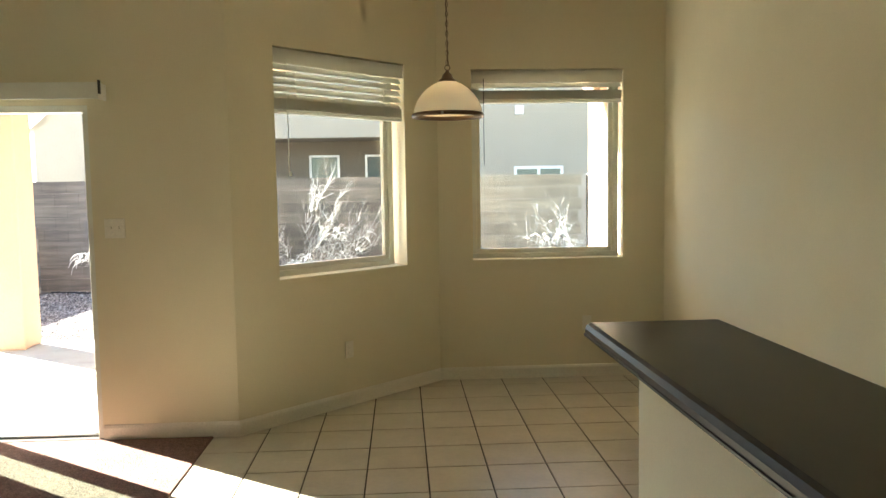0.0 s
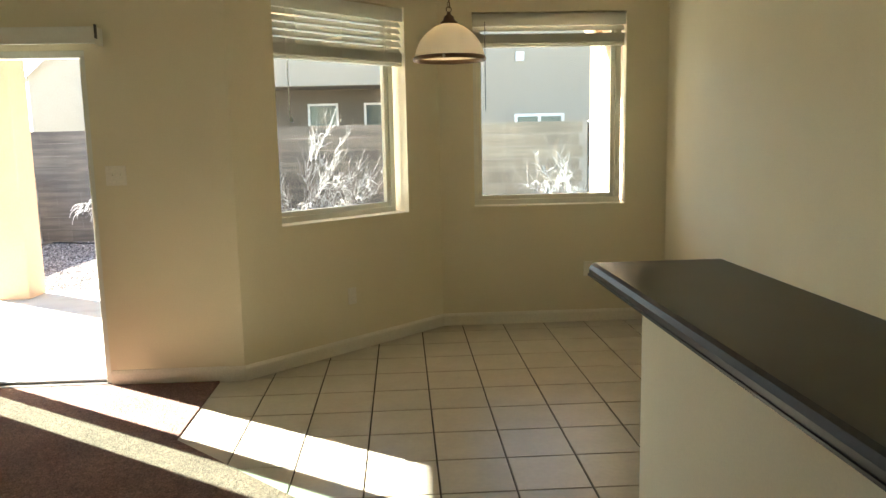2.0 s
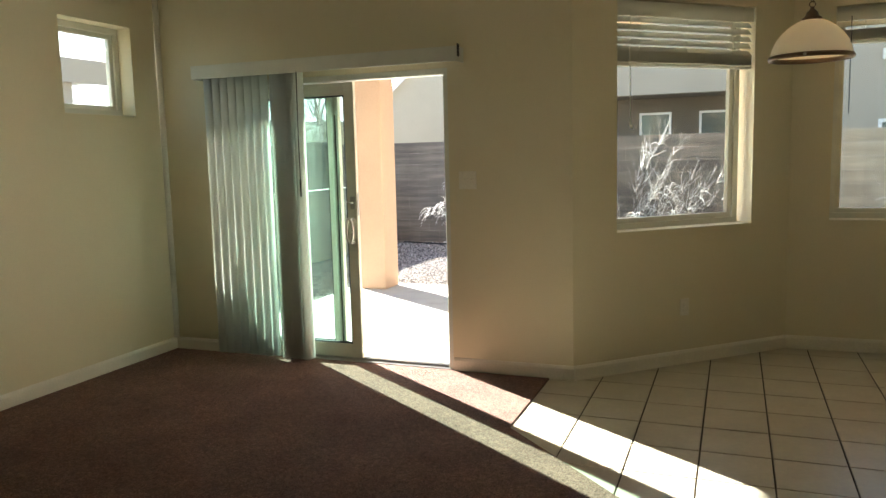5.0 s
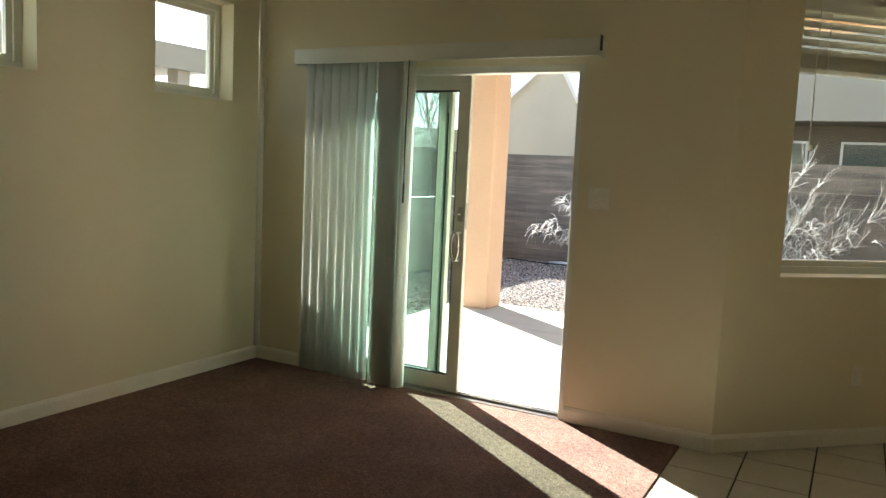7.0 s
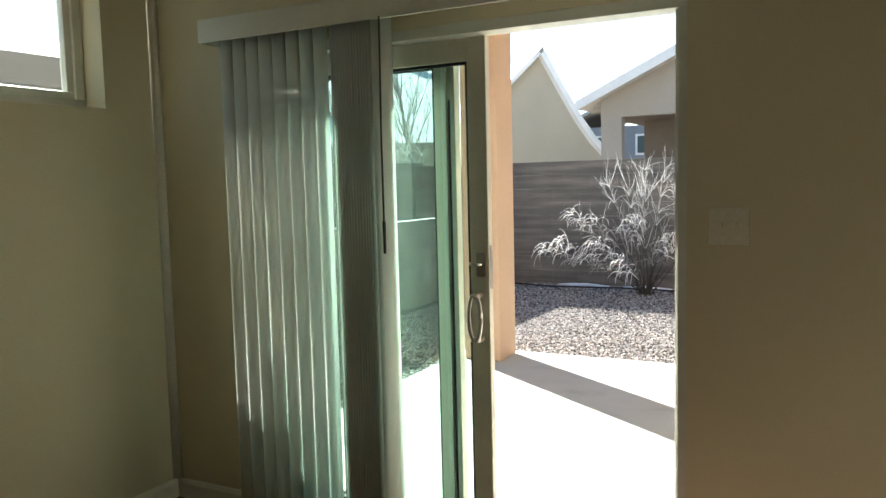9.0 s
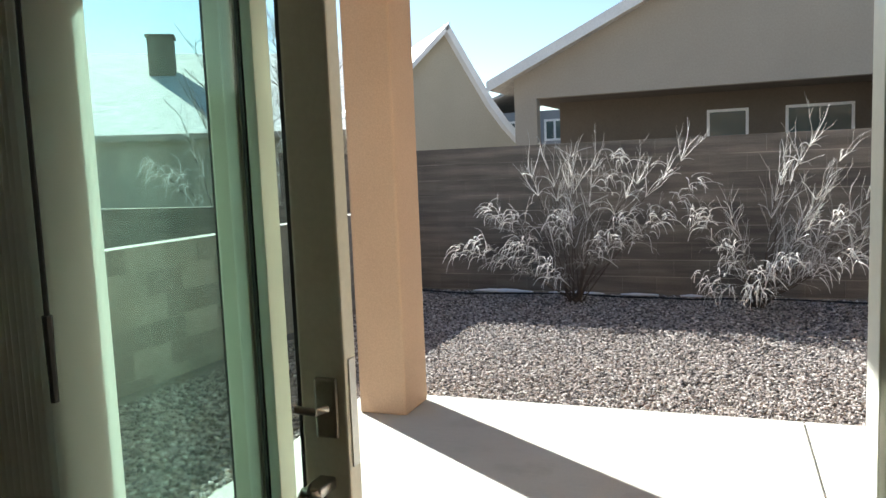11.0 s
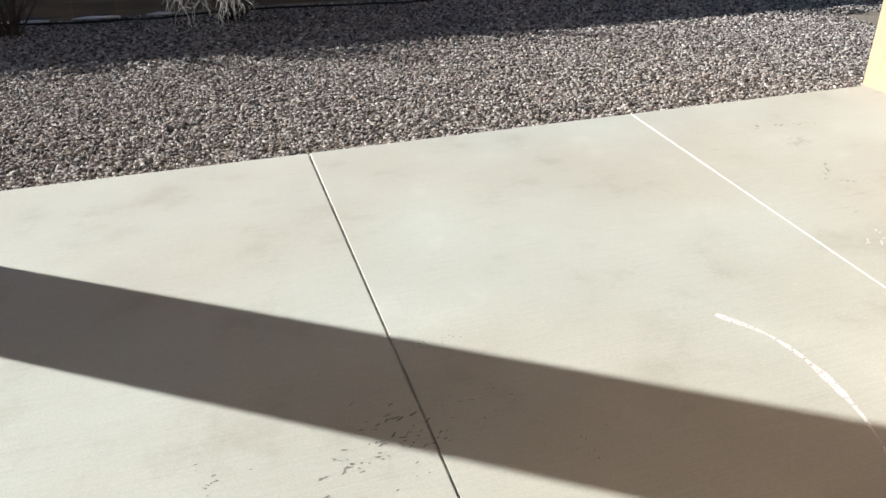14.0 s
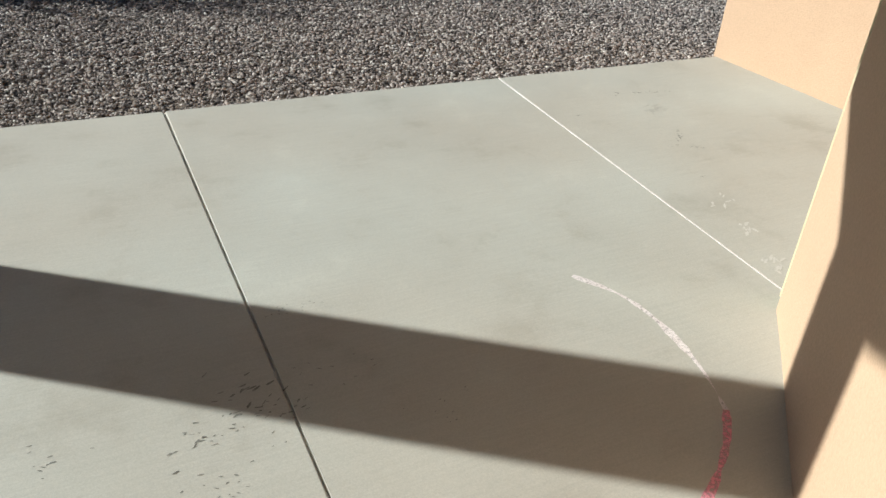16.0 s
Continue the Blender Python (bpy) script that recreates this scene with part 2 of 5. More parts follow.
def carpet_material():
    m, nt, b = material("brown_cut_pile_carpet", 1.0, 0.0, 0.1)
    big = noise_tex(nt, 2.2, 3)
    mid = noise_tex(nt, 42, 4, 0.75)
    small = noise_tex(nt, 120, 6, 0.75)
    col = ramp(nt, big.outputs[0], lin(0.175, 0.098, 0.074), lin(0.225, 0.129, 0.098), 0.35, 0.65).outputs[0]
    col = mix(nt, 0.5, col, mix(nt, 1.0, col, ramp(nt, mid.outputs[0], lin(0.6, 0.6, 0.6), lin(1.5, 1.5, 1.5), 0.38, 0.62).outputs[0], "MULTIPLY"))
    col = mix(nt, 0.9, col, mix(nt, 1.0, col, ramp(nt, small.outputs[0], lin(0.45, 0.45, 0.45), lin(1.5, 1.5, 1.5), 0.38, 0.62).outputs[0], "MULTIPLY"))
    nt.links.new(col, b.inputs["Base Color"])
    b.inputs["Sheen Weight"].default_value = 0.05
    bump(nt, b, mid.outputs[0], 1.0, 0.02)
    return m


CARPET = carpet_material()


def gravel_material():
    m, nt, b = material("tan_landscape_gravel", 0.85, 0.0, 0.3)
    geo = nt.nodes.new("ShaderNodeNewGeometry")
    r = nt.nodes.new("ShaderNodeValToRGB")
    els = r.color_ramp.elements
    els[0].position, els[0].color = 0.0, lin(0.08, 0.074, 0.071)
    els[1].position, els[1].color = 1.0, lin(0.74, 0.71, 0.67)
    for p, c in ((0.3, lin(0.195, 0.17, 0.162)), (0.55, lin(0.46, 0.425, 0.40)), (0.8, lin(0.38, 0.32, 0.295))):
        e = els.new(p)
        e.color = c
    nt.links.new(geo.outputs["Random Per Island"], r.inputs[0])
    small = noise_tex(nt, 120, 4)
    col = mix(nt, 0.5, r.outputs[0], mix(nt, 1.0, r.outputs[0], ramp(nt, small.outputs[0], lin(0.7, 0.7, 0.7), lin(1.25, 1.25, 1.25)).outputs[0], "MULTIPLY"))
    nt.links.new(col, b.inputs["Base Color"])
    bump(nt, b, small.outputs[0], 0.4, 0.003)
    return m


GRAVEL = gravel_material()


def glass_material(name, tint, gloss=1.0):
    """Clear pane: tinted light straight through, with the gloss of glass on top."""
    m = bpy.data.materials.new(name)
    m.use_nodes = True
    nt = m.node_tree
    nt.nodes.clear()
    out = nt.nodes.new("ShaderNodeOutputMaterial")
    clear = node(nt, "ShaderNodeBsdfTransparent", Color=tint)
    shine = node(nt, "ShaderNodeBsdfGlossy", Roughness=0.02)
    facing = node(nt, "ShaderNodeLayerWeight", Blend=0.5)
    power = nt.nodes.new("ShaderNodeMath")
    power.operation = "POWER"
    power.inputs[1].default_value = 3.5
    nt.links.new(facing.outputs["Facing"], power.inputs[0])
    fres = nt.nodes.new("ShaderNodeMapRange")
    fres.inputs["To Min"].default_value, fres.inputs["To Max"].default_value = 0.025, 0.5
    nt.links.new(power.outputs[0], fres.inputs[0])
    grime = noise_tex(nt, 3, 4)
    shine.inputs["Color"].default_value = (gloss, gloss, gloss, 1)
    mixer = nt.nodes.new("ShaderNodeMixShader")
    nt.links.new(fres.outputs[0], mixer.inputs[0])
    nt.links.new(clear.outputs[0], mixer.inputs[1])
    nt.links.new(shine.outputs[0], mixer.inputs[2])
    film = node(nt, "ShaderNodeBsdfDiffuse", Color=lin(0.75, 0.75, 0.72))
    dirt = nt.nodes.new("ShaderNodeMixShader")
    amount = ramp(nt, grime.outputs[0], lin(0.004, 0.004, 0.004), lin(0.022, 0.022, 0.022)).outputs[0]
    nt.links.new(amount, dirt.inputs[0])
    nt.links.new(mixer.outputs[0], dirt.inputs[1])
    nt.links.new(film.outputs[0], dirt.inputs[2])
    nt.links.new(dirt.outputs[0], out.inputs[0])
    return m


GLASS = glass_material("window_glass", lin(0.93, 0.95, 0.93))
DOOR_GLASS = glass_material("green_tinted_door_glass", lin(0.862, 0.948, 0.915))
DARK_GLASS, _nt, _b = material("dark_house_glass", 0.08)
_b.inputs["Base Color"].default_value = (0.09, 0.12, 0.12, 1)


def slat_material(name, color, through):
    m, nt, b = material(name, 0.55, 0.0, 0.3)
    n = noise_tex(nt, 3, 3)
    col = ramp(nt, n.outputs[0], tuple(c * 0.95 for c in color[:3]) + (1,), color).outputs[0]
    nt.links.new(col, b.inputs["Base Color"])
    tr = nt.nodes.new("ShaderNodeBsdfTranslucent")
    nt.links.new(col, tr.inputs["Color"])
    mx = nt.nodes.new("ShaderNodeMixShader")
    mx.inputs[0].default_value = through
    nt.links.new(b.outputs[0], mx.inputs[1])
    nt.links.new(tr.outputs[0], mx.inputs[2])
    nt.links.new(mx.outputs[0], nt.nodes["Material Output"].inputs[0])
    return m


SLAT = slat_material("white_vinyl_slat", lin(0.80, 0.78, 0.70), 0.5)
VSLAT = slat_material("white_pvc_vertical_slat", lin(0.90, 0.91, 0.87), 0.45)
SHADE = slat_material("frosted_alabaster_glass", lin(0.86, 0.85, 0.77), 0.25)
BULB, _nt, _b = material("lit_bulb", 0.4)
_b.inputs["Base Color"].default_value = (1, 0.85, 0.6, 1)
_b.inputs["Emission Color"].default_value = (1.0, 0.56, 0.22, 1)
_b.inputs["Emission Strength"].default_value = 1.0


# ---- building helpers ----
def box(bm, x0, x1, y0, y1, z0, z1, bevel=0.0, m=None, mat=0):
    mt = Matrix.LocRotScale(((x0 + x1) / 2, (y0 + y1) / 2, (z0 + z1) / 2), None, (x1 - x0, y1 - y0, z1 - z0))
    made = bmesh.ops.create_cube(bm, size=1, matrix=(m @ mt) if m else mt)["verts"]
    faces = {f for v in made for f in v.link_faces}
    if bevel:
        edges = {e for v in made for e in v.link_edges}
        got = bmesh.ops.bevel(bm, geom=list(edges), offset=bevel, segments=2, affect="EDGES", profile=0.6)
        faces = set(got["faces"]) | {f for f in faces if f.is_valid}
    for f in faces:
        f.material_index = mat
    return bm


def lathe(bm, profile, segs=24, m=None, close=False):
    rings = []
    for r, z in profile:
        rings.append([bm.verts.new((m or Matrix()) @ Vector((r * math.cos(a), r * math.sin(a), z))) for a in [2 * math.pi * k / segs for k in range(segs)]])
    for a, b in zip(rings, rings[1:]):
        for k in range(segs):
            bm.faces.new((a[k], a[(k + 1) % segs], b[(k + 1) % segs], b[k]))
    if close:
        bm.faces.new(rings[0][::-1])
        bm.faces.new(rings[-1])
    return bm


def tube(bm, pts, radius, sides=6, taper=1.0):
    rings = []
    pts = [Vector(p) for p in pts]
    for i, p in enumerate(pts):
        d = (pts[min(i + 1, len(pts) - 1)] - pts[max(i - 1, 0)]).normalized()
        u = d.orthogonal().normalized()
        v = d.cross(u)
        r = radius * (1 + (taper - 1) * i / max(1, len(pts) - 1))
        rings.append([bm.verts.new(p + (u * math.cos(a) + v * math.sin(a)) * r) for a in [2 * math.pi * k / sides for k in range(sides)]])
    for a, b in zip(rings, rings[1:]):
        for k in range(sides):
            bm.faces.new((a[k], a[(k + 1) % sides], b[(k + 1) % sides], b[k]))
    bm.faces.new(rings[0][::-1])
    bm.faces.new(rings[-1])
    return bm


def prism(bm, outline, y0, y1, m=None, mat=0):
    """A flat outline in x and z, given thickness from y0 to y1."""
    t = m or Matrix()
    a = [bm.verts.new(t @ Vector((x, y0, z))) for x, z in outline]
    b = [bm.verts.new(t @ Vector((x, y1, z))) for x, z in outline]
    made = [bm.faces.new(a), bm.faces.new(b[::-1])]
    n = len(outline)
    for k in range(n):
        made.append(bm.faces.new((a[k], b[k], b[(k + 1) % n], a[(k + 1) % n])))
    for f in made:
        f.material_index = mat
    return bm


def mesh_of(name, bm, mats, smooth=False):
    bmesh.ops.recalc_face_normals(bm, faces=bm.faces[:])
    me = bpy.data.meshes.new(name)
    bm.to_mesh(me)
    bm.free()
    for m in mats if isinstance(mats, (list, tuple)) else (mats,):
        me.materials.append(m)
    if smooth:
        for p in me.polygons:
            p.use_smooth = True
    return me


def part(name, bm, mats, parent, label="", smooth=False):
    ob = new(name, mesh_of(name, bm, mats, smooth))
    ob.parent = parent
    if label:
        ob["label"] = label
    return ob


def thing(name, label, category, at=(0, 0, 0), group="", rz=0.0):
    ob = new(name)
    ob.empty_display_size = 0.1
    ob.matrix_world = pose(*at, 0, 0, rz)
    return tagged(ob, label, category, group)


def setting(name, bm, mats, label, category, smooth=False):
    return tagged(new(name, mesh_of(name, bm, mats, smooth)), label, category, kind="structure")


def wall(name, p0, p1, depth, z0, z1, holes, mats, label, mitre0=0.0, mitre1=0.0, splay=0.0):
    """A wall from p0 to p1 with its room face on that line and its thickness to the left of it; holes go right through.
    mitre: how much longer the outer face is at either end."""
    p0, p1 = Vector((*p0, 0)), Vector((*p1, 0))
    length = (p1 - p0).length
    u = (p1 - p0) / length
    n = Vector((-u.y, u.x, 0))
    us = sorted({0.0, length, *[h[0] for h in holes], *[h[1] for h in holes]})
    zs = sorted({z0, z1, *[h[2] for h in holes], *[h[3] for h in holes]})
    bm = bmesh.new()
    t0, t1 = depth if isinstance(depth, tuple) else (depth, depth)

    def at(a, z, side):
        thick = t0 + (t1 - t0) * a / length
        if side:
            for h in holes:
                if splay and a in h[:2]:
                    return p0 + u * (a + (splay if a == h[1] else -splay * 0.3)) + n * thick + Vector((0, 0, z))
            a = a - mitre0 if a == 0 else a + mitre1 if a == length else a
        return p0 + u * a + n * (thick * side) + Vector((0, 0, z))

    grid = {(a, z, s): bm.verts.new(at(a, z, s)) for a in us for z in zs for s in (0, 1)}

    def open_cell(i, j):
        if i < 0 or j < 0 or i >= len(us) - 1 or j >= len(zs) - 1:
            return True
        a, z = (us[i] + us[i + 1]) / 2, (zs[j] + zs[j + 1]) / 2
        return any(h[0] < a < h[1] and h[2] < z < h[3] for h in holes)

    for i in range(len(us) - 1):
        for j in range(len(zs) - 1):
            if open_cell(i, j):
                continue
            a0, a1, b0, b1 = us[i], us[i + 1], zs[j], zs[j + 1]
            for s in (0, 1):
                f = bm.faces.new([grid[k] for k in ((a0, b0, s), (a1, b0, s), (a1, b1, s), (a0, b1, s))])
                f.material_index = s
            for hit, e in ((open_cell(i - 1, j), ((a0, b0), (a0, b1))), (open_cell(i + 1, j), ((a1, b0), (a1, b1))),
                           (open_cell(i, j - 1), ((a0, b0), (a1, b0))), (open_cell(i, j + 1), ((a0, b1), (a1, b1)))):
                if hit:
                    (ea, ez), (fa, fz) = e
                    bm.faces.new((grid[(ea, ez, 0)], grid[(fa, fz, 0)], grid[(fa, fz, 1)], grid[(ea, ez, 1)]))
    return setting(name, bm, mats, label, "wall")


# ---- the plan ----
# The house stands turned by 2.4 degrees about the door's jamb; its parts are laid out square and turned by settle().
HOUSE = Matrix.Translation((-1.9, 4.5, 0)) @ Matrix.Rotation(radians(2.4), 4, "Z") @ Matrix.Translation((1.9, -4.5, 0))


def settle(seen):
    for ob in scene.objects:
        if ob.name not in seen and ob.parent is None:
            ob.matrix_basis = HOUSE @ ob.matrix_basis


seen = {ob.name for ob in scene.objects}
A, B, C = (-1.08, 4.50), (0.214, 5.73), (1.97, 5.73)
LEFT, RIGHT, BACK, TOP = -4.18, 1.97, -3.2, 3.10
DOOR_L, DOOR_R, DOOR_TOP = -3.70, -1.888, 2.0
SLAB, GROUND = -0.15, -0.19
AB_TURN = math.degrees(math.atan2(B[1] - A[1], B[0] - A[0]))
PAINT_OUT = [PAINT, STUCCO]

# p0 to p1 runs so that the outside lies to the left of the line
wall("wall_door", (LEFT, 4.50), A, 0.10, -0.15, TOP, [(DOOR_L - LEFT, DOOR_R - LEFT, 0.0, DOOR_TOP)], PAINT_OUT, "cream painted wall with a sliding patio door", 0.16, 0.02)
W1 = (0.326, 1.442, 0.92, 2.38)
W2 = (0.474 - B[0], 1.645 - B[0], 0.925, 2.378)
wall("wall_bay", A, B, (0.245, 0.34), -0.15, TOP, [W1], PAINT_OUT, "angled cream wall with a window", -0.06, 0.09, 0.14)
wall("wall_north", B, C, 0.37, -0.15, TOP, [W2], PAINT_OUT, "cream wall of the dining nook with a window", 0.09, 0.15, 0.08)
wall("wall_east", C, (RIGHT, BACK), 0.15, -0.15, TOP, [], PAINT_OUT, "plain cream painted wall")
wall("wall_south", (RIGHT, BACK), (LEFT, BACK), 0.15, -0.15, TOP, [], PAINT_OUT, "plain cream painted wall")
SW = [(2.26 - BACK, 2.87 - BACK, 1.79, 2.39), (3.60 - BACK, 4.225 - BACK, 1.77, 2.39)]
wall("wall_west", (LEFT, BACK), (LEFT, 4.50), 0.20, -0.15, TOP, SW, PAINT_OUT, "cream painted wall with two small square windows", 0.15, 0.10)
bm = bmesh.new()
box(bm, LEFT - 0.2, RIGHT + 0.2, BACK - 0.2, 4.60, TOP, TOP + 0.2)
prism(bm, [(-1.3, 4.60), (RIGHT + 0.2, 4.60), (RIGHT + 0.2, 6.08), (0.10, 6.08)], -TOP - 0.2, -TOP, pose(0, 0, 0, -90))
setting("ceiling", bm, CEILING, "white painted flat ceiling", "ceiling")

# floor bed under the tiles, carpet over it
bm = bmesh.new()
box(bm, LEFT, RIGHT, BACK, 4.60, -0.149, -0.006)
prism(bm, [(-1.0, 4.60), (RIGHT, 4.60), (RIGHT, 5.74), (0.20, 5.74)], 0.006, 0.149, pose(0, 0, 0, -90))
floor = setting("floor", bm, GROUT, "cream square ceramic floor tiles with dark grout", "floor")
EDGE = [(-1.236, 4.499), (-1.236, 3.56), (0.31, 1.995), (0.594, 1.99)]
bm = bmesh.new()
outline = [(LEFT, 4.499)] + EDGE + [(0.594, BACK), (LEFT, BACK)]
prism(bm, outline, -0.007, 0.004, pose(0, 0, 0, -90))
tagged(new("carpet", mesh_of("carpet", bm, CARPET)), "brown cut-pile wall-to-wall carpet", "carpet", kind="structure")


def skirting(name, p0, p1, h=0.095, t=0.013):
    d = Vector((p1[0] - p0[0], p1[1] - p0[1], 0))
    m = Matrix.Translation((*p0, 0)) @ Matrix.Rotation(math.atan2(d.y, d.x), 4, "Z")
    bm = bmesh.new()
    a = [bm.verts.new(m @ Vector((0, -v, z))) for v, z in ((0, 0), (t, 0), (t, h - 0.02), (t * 0.45, h - 0.004), (0, h))]
    b = [bm.verts.new(m @ Vector((d.length, -v, z))) for v, z in ((0, 0), (t, 0), (t, h - 0.02), (t * 0.45, h - 0.004), (0, h))]
    for k in range(5):
        bm.faces.new((a[k], a[(k + 1) % 5], b[(k + 1) % 5], b[k]))
    bm.faces.new(a[::-1])
    bm.faces.new(b)
    setting(name, bm, TRIM, "painted baseboard along the wall", "baseboard")


skirting("baseboard_1", (LEFT, BACK), (LEFT, 4.499))
skirting("baseboard_2", (LEFT + 0.013, 4.50), (DOOR_L, 4.50))
skirting("baseboard_3", (DOOR_R + 0.005, 4.50), (A[0] + 0.006, 4.50))
skirting("baseboard_4", A, (B[0] - 0.005, B[1] - 0.005))
skirting("baseboard_5", B, C)
skirting("baseboard_6", (RIGHT, 5.715), (RIGHT, BACK))

# Pale strip added in the corner, standing in for light caught there.
bm = bmesh.new()
prism(bm, [(0.0005, 4.4995), (0.030, 4.4995)] + [(0.030 * math.cos(a), 4.4995 - 0.030 * math.sin(a)) for a in (0.4, 0.8, 1.2)] + [(0.0005, 4.4695)], -TOP, -0.097, pose(LEFT, 0, 0, -90))
setting("trim", bm, TRIM, "pale corner strip standing in for caught light, floor to ceiling", "trim", True)

settle(seen)


# ---- ground and patio ----
bm = bmesh.new()
N = 48
xs = [-400, -120, -50] + [-24 + i for i in range(N + 1)] + [50, 120, 400]
ys = [-400, -120, -40, -10] + [4.7 + i for i in range(41)] + [80, 150, 400]
grid = [[bm.verts.new((x, y, GROUND + (0.012 * noise.noise(Vector((x * 0.7, y * 0.7, 0))) if 5 < y < 13 else 0))) for x in xs] for y in ys]
for j in range(len(ys) - 1):
    for i in range(len(xs) - 1):
        bm.faces.new((grid[j][i], grid[j][i + 1], grid[j + 1][i + 1], grid[j + 1][i]))
setting("ground", bm, SOIL, "flat sandy ground", "ground", True)

seen = {ob.name for ob in scene.objects}
bm = bmesh.new()
box(bm, -4.56, 2.12, 4.60, 8.55, GROUND - 0.05, SLAB - 0.012)
patio = setting("patio", bm, JOINT, "pale broom-finished concrete patio slab", "patio")
for x0, x1, u0, u1 in ((-4.56, -1.650, -4.56, -1.650), (-1.640, 0.155, -1.640, 0.316), (0.163, 2.10, 0.324, 2.10)):
    bm = bmesh.new()
    prism(bm, [(x0, 4.60), (x1, 4.60), (x1, 6.0), (u1, 8.55), (u0, 8.55), (x0, 6.0)], -SLAB, -SLAB + 0.06, pose(0, 0, 0, -90))
    bmesh.ops.bevel(bm, geom=bm.edges[:], offset=0.005, segments=1, affect="EDGES")
    part("slab_panel", bm, CONCRETE, patio)
bm = bmesh.new()
prism(bm, [(0.1565, 4.61), (0.1625, 4.61), (0.1625, 6.0), (0.3235, 8.545), (0.3175, 8.545), (0.1565, 6.0)], -SLAB - 0.0015, -SLAB + 0.02, pose(0, 0, 0, -90))
part("joint_bead", bm, CHALK, patio, "white joint filler bead")


def post(name, x0, x1, y0, y1, z1, label):
    bm = bmesh.new()
    box(bm, x0, x1, y0, y1, SLAB, z1, 0.018)
    ob = tagged(new(name, mesh_of(name, bm, STUCCO)), label, "patio post", kind="structure")
    return ob


BEAM, ROOF_Z = 2.79, 3.08
post("post_1", -4.40, -4.06, 8.07, 8.45, ROOF_Z - 0.002, "square peach stucco patio post")


def arch_beam(name, length, depth, m, r0, r1):
    """A stucco beam whose ends curve down into the posts."""
    pts = [(0, ROOF_Z), (0, BEAM - r0)]
    if r0:
        pts += [(r0 - r0 * math.cos(a), BEAM - r0 + r0 * math.sin(a)) for a in [math.pi / 2 * k / 10 for k in range(1, 11)]]
    if r1:
        pts += [(length - r1 + r1 * math.sin(a), BEAM - r1 + r1 * math.cos(a)) for a in [math.pi / 2 * k / 10 for k in range(0, 11)]]
    else:
        pts += [(length, BEAM)]
    pts += [(length, ROOF_Z)]
    bm = bmesh.new()
    prism(bm, pts, 0, depth, m)
    setting(name, bm, STUCCO, "peach stucco patio beam with rounded haunches", "beam")


arch_beam("beam_front", 6.13, 0.36, pose(-4.06, 8.08, 0), 0.0, 0.5)
arch_beam("beam_west", 3.47, 0.33, pose(-4.065, 4.60, 0, 0, 0, 90), 0.0, 0.0)
bm = bmesh.new()
box(bm, 2.07, 2.41, 6.10, 8.57, GROUND - 0.05, ROOF_Z, 0.012)
setting("wall_wing", bm, STUCCO, "peach stucco wing wall closing the patio", "wall")
bm = bmesh.new()
box(bm, -4.45, 2.50, 4.61, 8.54, ROOF_Z, ROOF_Z + 0.12)
setting("patio_ceiling", bm, STUCCO, "peach stucco patio ceiling", "ceiling")
# the house's own roof
bm = bmesh.new()
prism(bm, [(-3.8, TOP + 0.22), (8.9, TOP + 0.22), (2.5, TOP + 2.4)], -2.5, 4.9, pose(0, 0, 0, 0, 0, 90))
setting("roof", bm, ROOF, "pale shingle roof of the house", "roof")
settle(seen)

# ---- garden walls of concrete block ----
CH, BL = 0.207, 0.406
COURSES = 9


def block_mesh(w, h, d, mat, worn=0.004):
    bm = bmesh.new()
    box(bm, 0, w, 0, d, 0, h, worn)
    return mesh_of("block", bm, mat)


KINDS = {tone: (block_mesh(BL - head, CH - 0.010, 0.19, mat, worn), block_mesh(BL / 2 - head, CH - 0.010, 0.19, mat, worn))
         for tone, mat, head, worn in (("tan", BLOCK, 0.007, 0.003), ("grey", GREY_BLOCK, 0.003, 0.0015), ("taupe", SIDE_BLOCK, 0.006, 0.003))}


def block_wall(name, m, length, courses, label, tone="tan", z0=GROUND + 0.03, mortar=MORTAR, inset=0.004):
    """Running-bond block wall along the local x axis, each block laid on its own."""
    bm = bmesh.new()
    box(bm, 0, length, inset, 0.18, z0 - 0.1, z0 + courses * CH, 0, m)
    owner = setting(name, bm, mortar, label, "block wall")
    rng = random.Random(len(name) * 7 + courses)
    for c in range(courses):
        x = 0.0
        if c % 2:
            cells = [(0.0, BL / 2)]
            x = BL / 2
        else:
            cells = []
        while x < length - 0.01:
            cells.append((x, min(BL, length - x)))
            x += BL
        for x, w in cells:
            if w < 0.08:
                continue
            ob = new("block", KINDS[tone][0 if w > 0.3 else 1])
            ob.parent = owner
            ob.matrix_parent_inverse = Matrix()
            ob.matrix_basis = m @ pose(x + 0.006, rng.uniform(-0.0015, 0.0015), z0 + c * CH + 0.006)
            if BL / 2 < w < BL - 0.01:
                ob.scale.x = w / BL
    return owner


block_wall("garden_wall_1", pose(-8.12, 13.0, 0), 7.9, COURSES, "weathered grey-brown concrete block garden wall, coloured darker for glare", "grey")
block_wall("garden_wall_2", pose(-0.19, 13.03, 0), 2.92, COURSES, "tan concrete block garden wall panel", "tan", GROUND + 0.03, PALE_MORTAR, 0.0015)
block_wall("garden_wall_3", pose(2.76, 13.0, 0), 4.9, COURSES, "tan concrete block garden wall panel", "tan", GROUND + 0.03, PALE_MORTAR, 0.0015)
block_wall("garden_wall_4", pose(-6.60, 5.0, 0, 0, 0, 90), 8.0, 6, "low taupe-grey concrete block side wall with pale joints", "taupe", -0.30, PALE_MORTAR, 0.001)
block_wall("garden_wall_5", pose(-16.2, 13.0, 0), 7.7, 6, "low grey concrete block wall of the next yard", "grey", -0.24)
